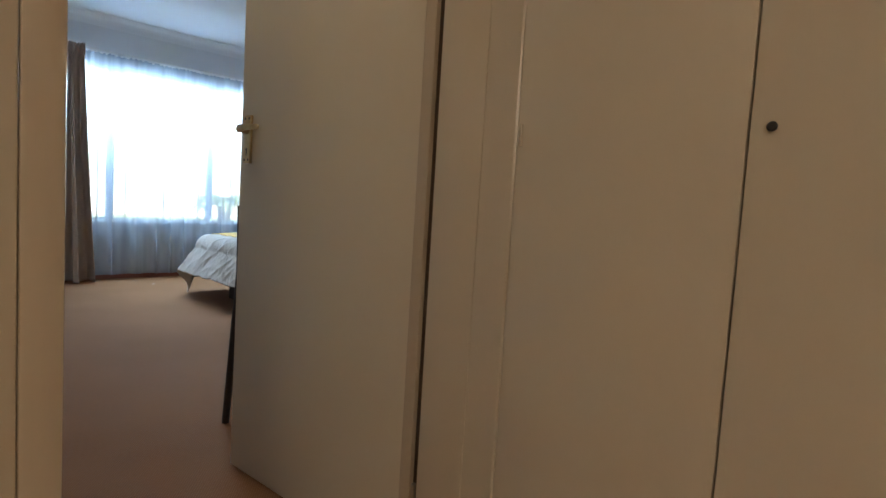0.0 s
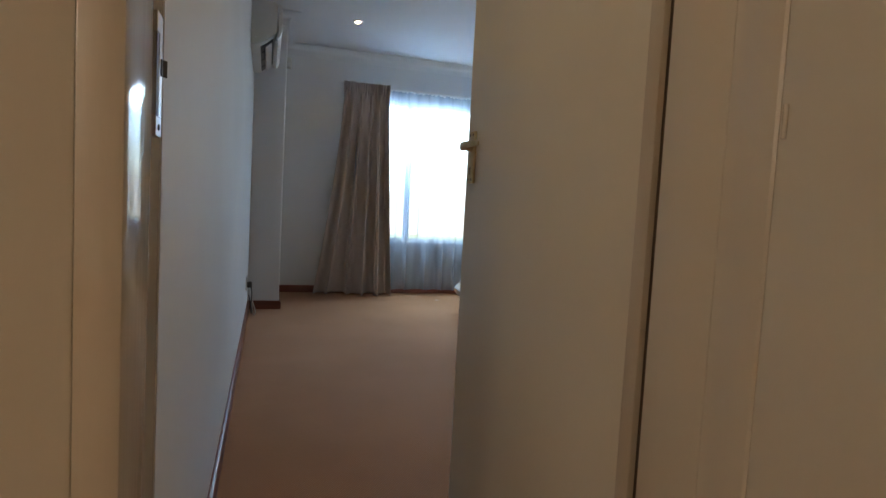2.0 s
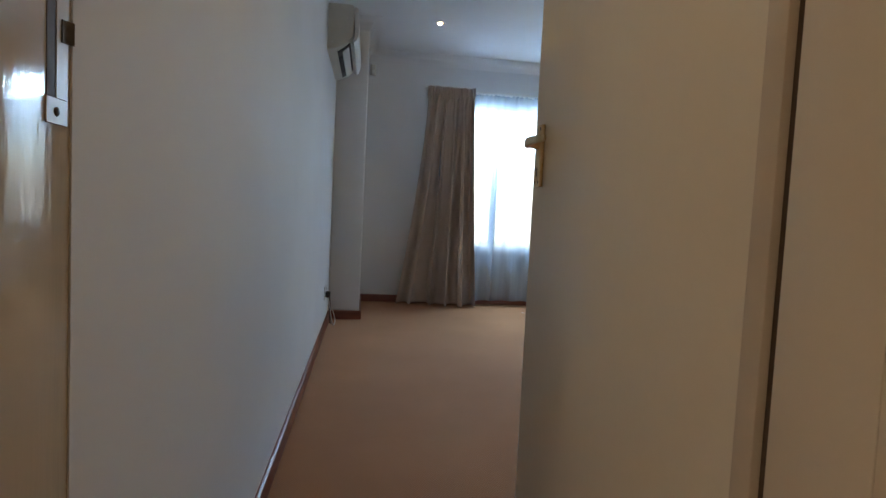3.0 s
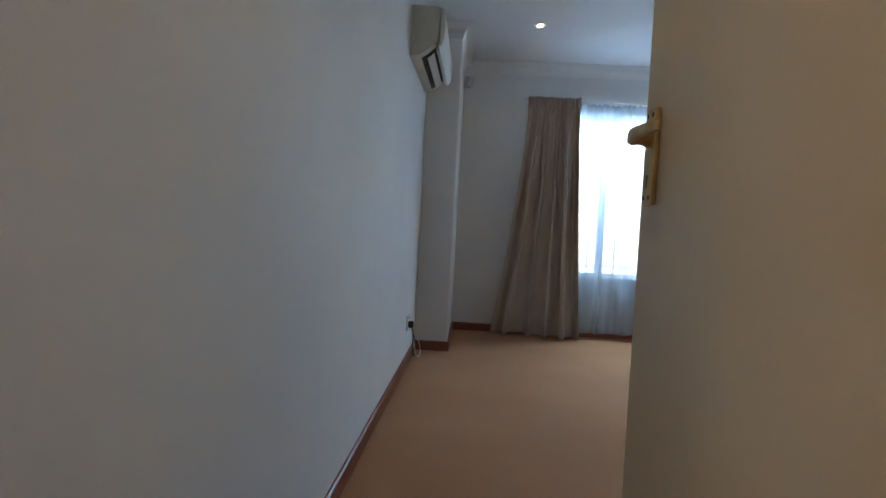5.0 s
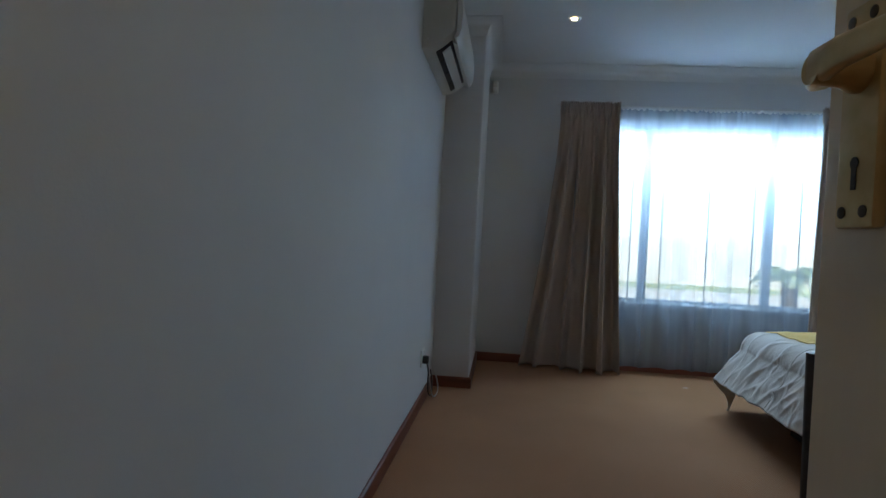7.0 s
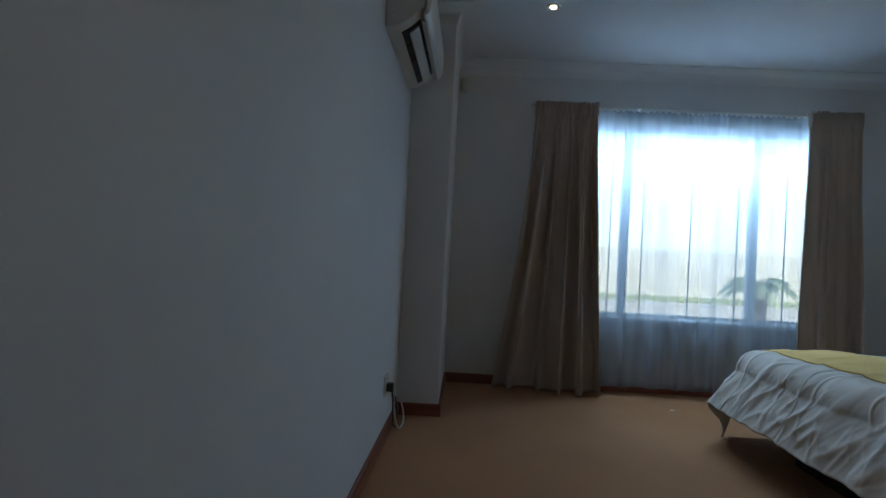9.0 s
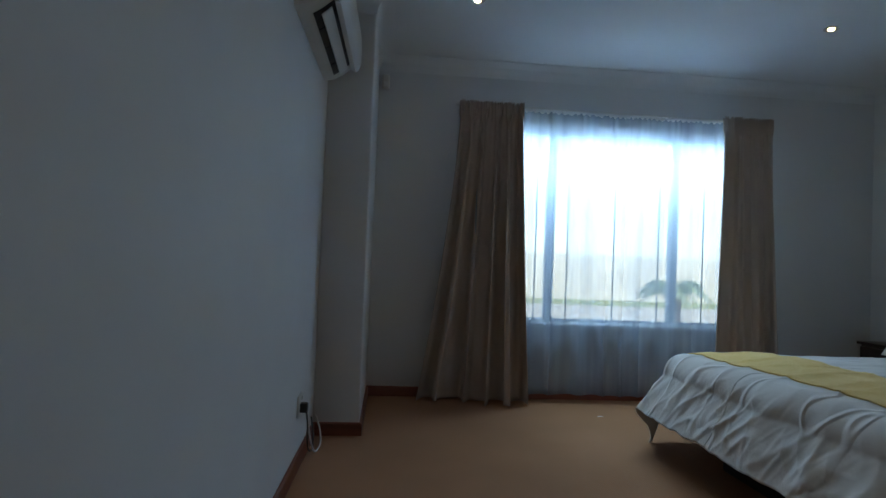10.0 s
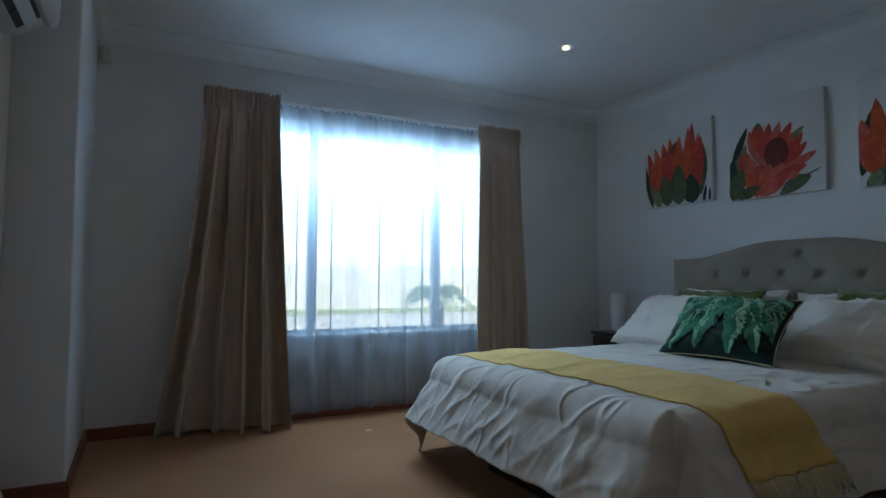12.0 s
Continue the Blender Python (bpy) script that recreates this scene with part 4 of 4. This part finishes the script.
# ---- chair behind the door ----
chair = thing("wooden_chair", (2.005, 2.05, 0), "dark-stained wooden chair standing behind the open door", "chair")
part("seat", boxed(1.793, 2.225, 1.85, 2.24, 0.43, 0.46, 0.012, 3), DARKWOOD, chair)
for y, s in ((2.24, 1), (1.85, -1)):
    bm = bmesh.new()
    tube(bm, [(1.773, y + 0.04 * s, 0), (1.79, y + 0.02 * s, 0.44), (1.797, y + 0.01 * s, 0.62), (1.793, y + 0.012 * s, 0.88)], 0.015, 10, 0.85)
    part("back_leg", bm, DARKWOOD, chair)
    part("front_leg", tube(bmesh.new(), [(2.245, y + 0.03 * s, 0), (2.195, y - 0.02 * s, 0.431)], 0.012, 10, 1.3), DARKWOOD, chair)
for z in (0.62, 0.72, 0.83):
    part("back_rail", boxed(1.789, 1.805, 1.848, 2.242, z - 0.022, z + 0.022, 0.004), DARKWOOD, chair)

# ---- canvas prints ----
PETAL = material("print_petal_red", (0.55, 0.06, 0.03), 0.7, 0, (0.42, 0.03, 0.03), 26, 0.1, 900)
PETAL2 = material("print_petal_coral", (0.62, 0.14, 0.09), 0.7, 0, (0.5, 0.07, 0.06), 26, 0.1, 900)
PETAL3 = material("print_petal_orange", (0.62, 0.11, 0.02), 0.7, 0, (0.45, 0.06, 0.02), 26, 0.1, 900)
CORE = material("print_flower_heart", (0.12, 0.012, 0.014), 0.7, 0, (0.2, 0.03, 0.03), 40, 0.1, 900)
PGREEN = material("print_leaf_green", (0.1, 0.13, 0.06), 0.7, 0, (0.06, 0.085, 0.04), 20, 0.1, 900)
PDARK = material("print_leaf_dark", (0.015, 0.03, 0.02), 0.7, 0, (0.03, 0.045, 0.03), 20, 0.1, 900)
PPALE = material("print_leaf_pale", (0.22, 0.24, 0.14), 0.7, 0, (0.14, 0.17, 0.09), 20, 0.1, 900)


def canvas(y_left, y_right, z0, z1, label):
    c = thing("canvas_print", (RIGHT - 0.02, (y_left + y_right) / 2, z0), label, "canvas print", "flower canvases")
    face = part("canvas", boxed(RIGHT - 0.04, RIGHT, y_right, y_left, z0, z1, 0.003), CANVAS, c)
    w, h = y_left - y_right, z1 - z0
    layer = [0]

    def spot(u, v):
        return Vector((RIGHT - 0.0404 - 0.00012 * layer[0], y_left - min(max(u, 0.002), 0.998) * w, z0 + min(max(v, 0.002), 0.998) * h))

    def petal(u0, v0, length, width, angle, mat, blunt=0.75, bend=0.0):
        """One printed petal or leaf: base at (u0, v0), pointing at angle (0 right, 90 up)."""
        layer[0] += 1
        bm, ca, sa, rows = bmesh.new(), math.cos(radians(angle)), math.sin(radians(angle)), []
        for i in range(13):
            q = i / 12
            e = width * math.sin(math.pi * q ** blunt) ** 0.75 + (0.002 if q < 1 else 0)
            mid = bend * math.sin(math.pi * q)
            rows.append([bm.verts.new(spot(u0 + length * q * ca - (mid + s * e) * sa, v0 + length * q * sa + (mid + s * e) * ca)) for s in (-1, 1)])
        for r, s in zip(rows, rows[1:]):
            bm.faces.new((r[0], r[1], s[1], s[0]))
        part("printed_petal", bm, mat, face, smooth=180)

    def disc(u0, v0, ru, rv, mat):
        layer[0] += 1
        bm = bmesh.new()
        bm.faces.new([bm.verts.new(spot(u0 + ru * math.cos(a), v0 + rv * math.sin(a))) for a in (2 * math.pi * k / 28 for k in range(28))])
        part("printed_heart", bm, mat, face, smooth=180)
    return petal, disc


petal, disc = canvas(5.83, 5.2, 1.55, 2.18, "white canvas print of an upright red protea")
petal(0.12, 0.0, 0.66, 0.045, 104, PDARK, 0.8)
petal(0.2, 0.0, 0.6, 0.05, 100, PPALE, 0.7, 0.03)
petal(0.84, 0.08, 0.72, 0.075, 92, PGREEN, 1.1, -0.03)
for i, (u, l, a) in enumerate([(0.2, 0.62, 104), (0.28, 0.66, 100), (0.72, 0.72, 82), (0.78, 0.68, 84), (0.36, 0.7, 96), (0.62, 0.82, 86), (0.7, 0.86, 88), (0.45, 0.74, 94), (0.54, 0.74, 90)]):
    petal(u, 0.12, l, 0.07, a, (PETAL, PETAL3, PETAL2)[i % 3], 0.75)
petal(0.44, 0.62, 0.18, 0.06, 70, CORE, 0.8)
for i, (u, l, a) in enumerate([(0.3, 0.62, 100), (0.38, 0.66, 95), (0.52, 0.7, 90), (0.62, 0.72, 87), (0.74, 0.58, 82), (0.25, 0.5, 106)]):
    petal(u, 0.1, l, 0.08, a, (PETAL3, PETAL, PETAL3)[i % 3], 0.8)
petal(0.72, 0.0, 0.36, 0.12, 94, PDARK, 0.75)
petal(0.36, 0.0, 0.4, 0.1, 98, PGREEN, 0.75)
petal(0.52, 0.0, 0.5, 0.12, 90, PGREEN, 0.75)
petal(0.24, 0.0, 0.3, 0.05, 110, PPALE, 0.75)
petal(0.88, 0.0, 0.2, 0.02, 80, PDARK)
petal(0.96, 0.0, 0.16, 0.015, 88, PDARK)

petal, disc = canvas(5.06, 4.41, 1.522, 2.162, "white canvas print of an open red protea")

def reach(base, tip, width, mat, blunt=0.85, bend=0.0):
    du, dv = tip[0] - base[0], tip[1] - base[1]
    petal(base[0], base[1], math.hypot(du, dv), width, math.degrees(math.atan2(dv, du)), mat, blunt, bend)


reach((0.04, 0.4), (0.215, 0.78), 0.04, PDARK, 0.8)
reach((0.3, 0.5), (0.34, 0.8), 0.06, PGREEN, 1.1)
reach((0.62, 0.5), (0.81, 0.66), 0.035, PPALE)
reach((0.55, 0.0), (0.87, 0.16), 0.07, PGREEN, 1.1, 0.02)
reach((0.8, 0.16), (0.96, 0.22), 0.006, PDARK)
reach((0.0, 0.2), (0.2, 0.6), 0.06, PPALE, 0.8, -0.02)
reach((0.03, 0.0), (0.04, 0.46), 0.07, PDARK, 0.9)
# the far ring of petals, upright and spread to one side
for tip, mat in (((0.24, 0.73), PETAL2), ((0.29, 0.76), PETAL), ((0.36, 0.78), PETAL3), ((0.46, 0.77), PETAL), ((0.57, 0.76), PETAL2), ((0.69, 0.73), PETAL)):
    reach((0.4 + 0.35 * (tip[0] - 0.4), 0.34), tip, 0.05, mat, 1.15, 0.01)
for tip, mat in (((0.8, 0.6), PETAL3), ((0.84, 0.5), PETAL), ((0.93, 0.39), PETAL2), ((0.83, 0.27), PETAL), ((0.76, 0.19), PETAL2)):
    reach((0.52, 0.24), tip, 0.042, mat, 1.3, -0.015)
for tip, mat in (((0.28, 0.68), PETAL3), ((0.38, 0.7), PETAL), ((0.7, 0.62), PETAL3), ((0.77, 0.53), PETAL), ((0.62, 0.66), PETAL)):
    reach((0.45, 0.26), tip, 0.075, mat, 1.2)
for k in range(16):
    q = k / 15
    reach((0.42, 0.36 - 0.1 * q), (0.24 + 0.1 * q, 0.56 - 0.22 * q), 0.004, PPALE if k % 3 == 0 else PETAL2)
disc(0.53, 0.44, 0.128, 0.158, CORE)
# the near petals, cupped below the heart
for tip, w, mat in (((0.13, 0.5), 0.06, PETAL), ((0.2, 0.52), 0.06, PETAL3), ((0.27, 0.42), 0.07, PETAL2), ((0.36, 0.36), 0.08, PETAL), ((0.46, 0.34), 0.085, PETAL2), ((0.6, 0.33), 0.08, PETAL2), ((0.68, 0.27), 0.06, PETAL)):
    reach((0.3 + 0.3 * (tip[0] - 0.1), 0.02), tip, w, mat, 1.05, 0.015)
for tip, w, mat in (((0.2, 0.3), 0.06, PETAL3), ((0.38, 0.22), 0.07, PETAL3), ((0.52, 0.2), 0.07, PETAL2)):
    reach((0.3 + 0.25 * (tip[0] - 0.1), 0.0), tip, w, mat, 1.1)
reach((0.04, 0.0), (0.16, 0.34), 0.09, PGREEN, 0.8)
reach((0.1, 0.02), (0.36, 0.12), 0.06, PGREEN, 0.8)

petal, disc = canvas(4.225, 3.59, 1.502, 2.152, "white canvas print of a coral protea head")
petal(0.02, 0.1, 0.6, 0.07, 80, PDARK, 0.8)
for i, (u, l, a) in enumerate([(0.1, 0.5, 98), (0.2, 0.66, 94), (0.32, 0.8, 92), (0.44, 0.84, 90), (0.58, 0.82, 88), (0.7, 0.76, 85), (0.82, 0.62, 80)]):
    petal(u, 0.12, l, 0.08, a, (PETAL2, PETAL3, PETAL)[i % 3], 0.8)
for i, (u, l, a) in enumerate([(0.16, 0.4, 100), (0.3, 0.46, 95), (0.46, 0.5, 90), (0.62, 0.46, 86), (0.78, 0.4, 80)]):
    petal(u, 0.08, l, 0.09, a, (PETAL3, PETAL2)[i % 2], 0.8)
petal(0.06, 0.0, 0.3, 0.08, 30, PGREEN, 0.8)
petal(0.5, 0.0, 0.34, 0.14, 20, PGREEN, 0.8)
petal(0.1, 0.0, 0.16, 0.06, 60, PPALE, 0.8)

# a scrap of lint on the carpet
lint = thing("paper_scrap", (2.79, 5.935, 0.003), "tiny white paper scrap on the carpet", "paper scrap")
bm = bmesh.new()
sheet(bm, lambda u, v: (2.772 + 0.036 * u, 5.925 + 0.016 * v, 0.003 + 0.004 * math.sin(u * 3)), 4, 2, 0.0008)
part("scrap", bm, CANVAS, lint)

# ---- garden outside ----
GRASS = material("garden_lawn", (0.1, 0.14, 0.045), 0.9, 0, (0.16, 0.16, 0.07), 2.5, 0.3, 60)
PAVING = material("pale_paving", (0.3, 0.28, 0.25), 0.8, 0, (0.25, 0.235, 0.21), 4, 0.2, 50)
STUCCO = material("garden_wall_stucco", (0.42, 0.39, 0.34), 0.85, 0, (0.36, 0.33, 0.29), 1.5, 0.2, 90)
LEAVES = material("palm_leaves", (0.12, 0.15, 0.08), 0.5, 0, (0.07, 0.11, 0.04), 8)
BARK = material("grey_bark", (0.16, 0.12, 0.09), 0.9, 0, (0.11, 0.085, 0.06), 18, 0.4, 40)
bm = bmesh.new()
sheet(bm, lambda u, v: (-2000 + 4000 * u, -2000 + 4000 * v, -0.2), 4, 4)
solid("ground", bm, GRASS, "sunlit garden lawn", "lawn")
# paving is assumed, pale to brighten the window view and bounce light indoors
solid("pavement", boxed(-6, 20, FAR + 0.24, 20.0, -0.199, -0.12, 0.01), PAVING, "pale sunlit paved yard outside the window", "paving")
solid("wall_garden", boxed(-20, 28, 25, 25.2, -0.2, 1.6), STUCCO, "sunlit rendered garden wall", "garden wall")


def palm(x, y, crown, label):
    """A small garden palm: a short ringed trunk and arching feathered fronds."""
    p = thing("garden_palm", (x, y, -0.2), label, "palm")
    bm = bmesh.new()
    lathe(bm, [(0.11 + 0.012 * (k % 2), crown * k / 14) for k in range(15)], pose(x, y, -0.12), 12)
    part("trunk", bm, BARK, p)
    for k in range(15):
        a, rise = k * 2.4, 0.7 + 0.8 * random.random()
        ln = random.uniform(0.6, 0.95)
        bm, spine = bmesh.new(), []
        for i in range(13):
            q = i / 12
            spine.append(Vector((x + math.cos(a) * ln * q * (1.1 - 0.3 * rise), y + math.sin(a) * ln * q * (1.1 - 0.3 * rise), crown - 0.1 + rise * ln * q - (0.5 + 0.45 * rise) * ln * q * q * 1.2)))
        tube(bm, spine, 0.008, 5, 0.3)
        side = Vector((-math.sin(a), math.cos(a), 0))
        for i in range(2, 13):
            along = (spine[i] - spine[i - 1]).normalized()
            for h in (0, 0.5):
                base = spine[i - 1].lerp(spine[i], h)
                for e in (-1, 1):
                    tip = base + (side * e * 0.8 + along * 0.5 + Vector((0, 0, -0.35))).normalized() * 0.3 * math.sin(math.pi * (0.15 + 0.8 * i / 13))
                    mid = base.lerp(tip, 0.4)
                    bm.faces.new([bm.verts.new(v) for v in (base, mid + along * 0.012, tip, mid - along * 0.012)])
        part("frond", bm, LEAVES, p)


palm(5.95, 11.2, 0.75, "small garden palm with arching feathered fronds")
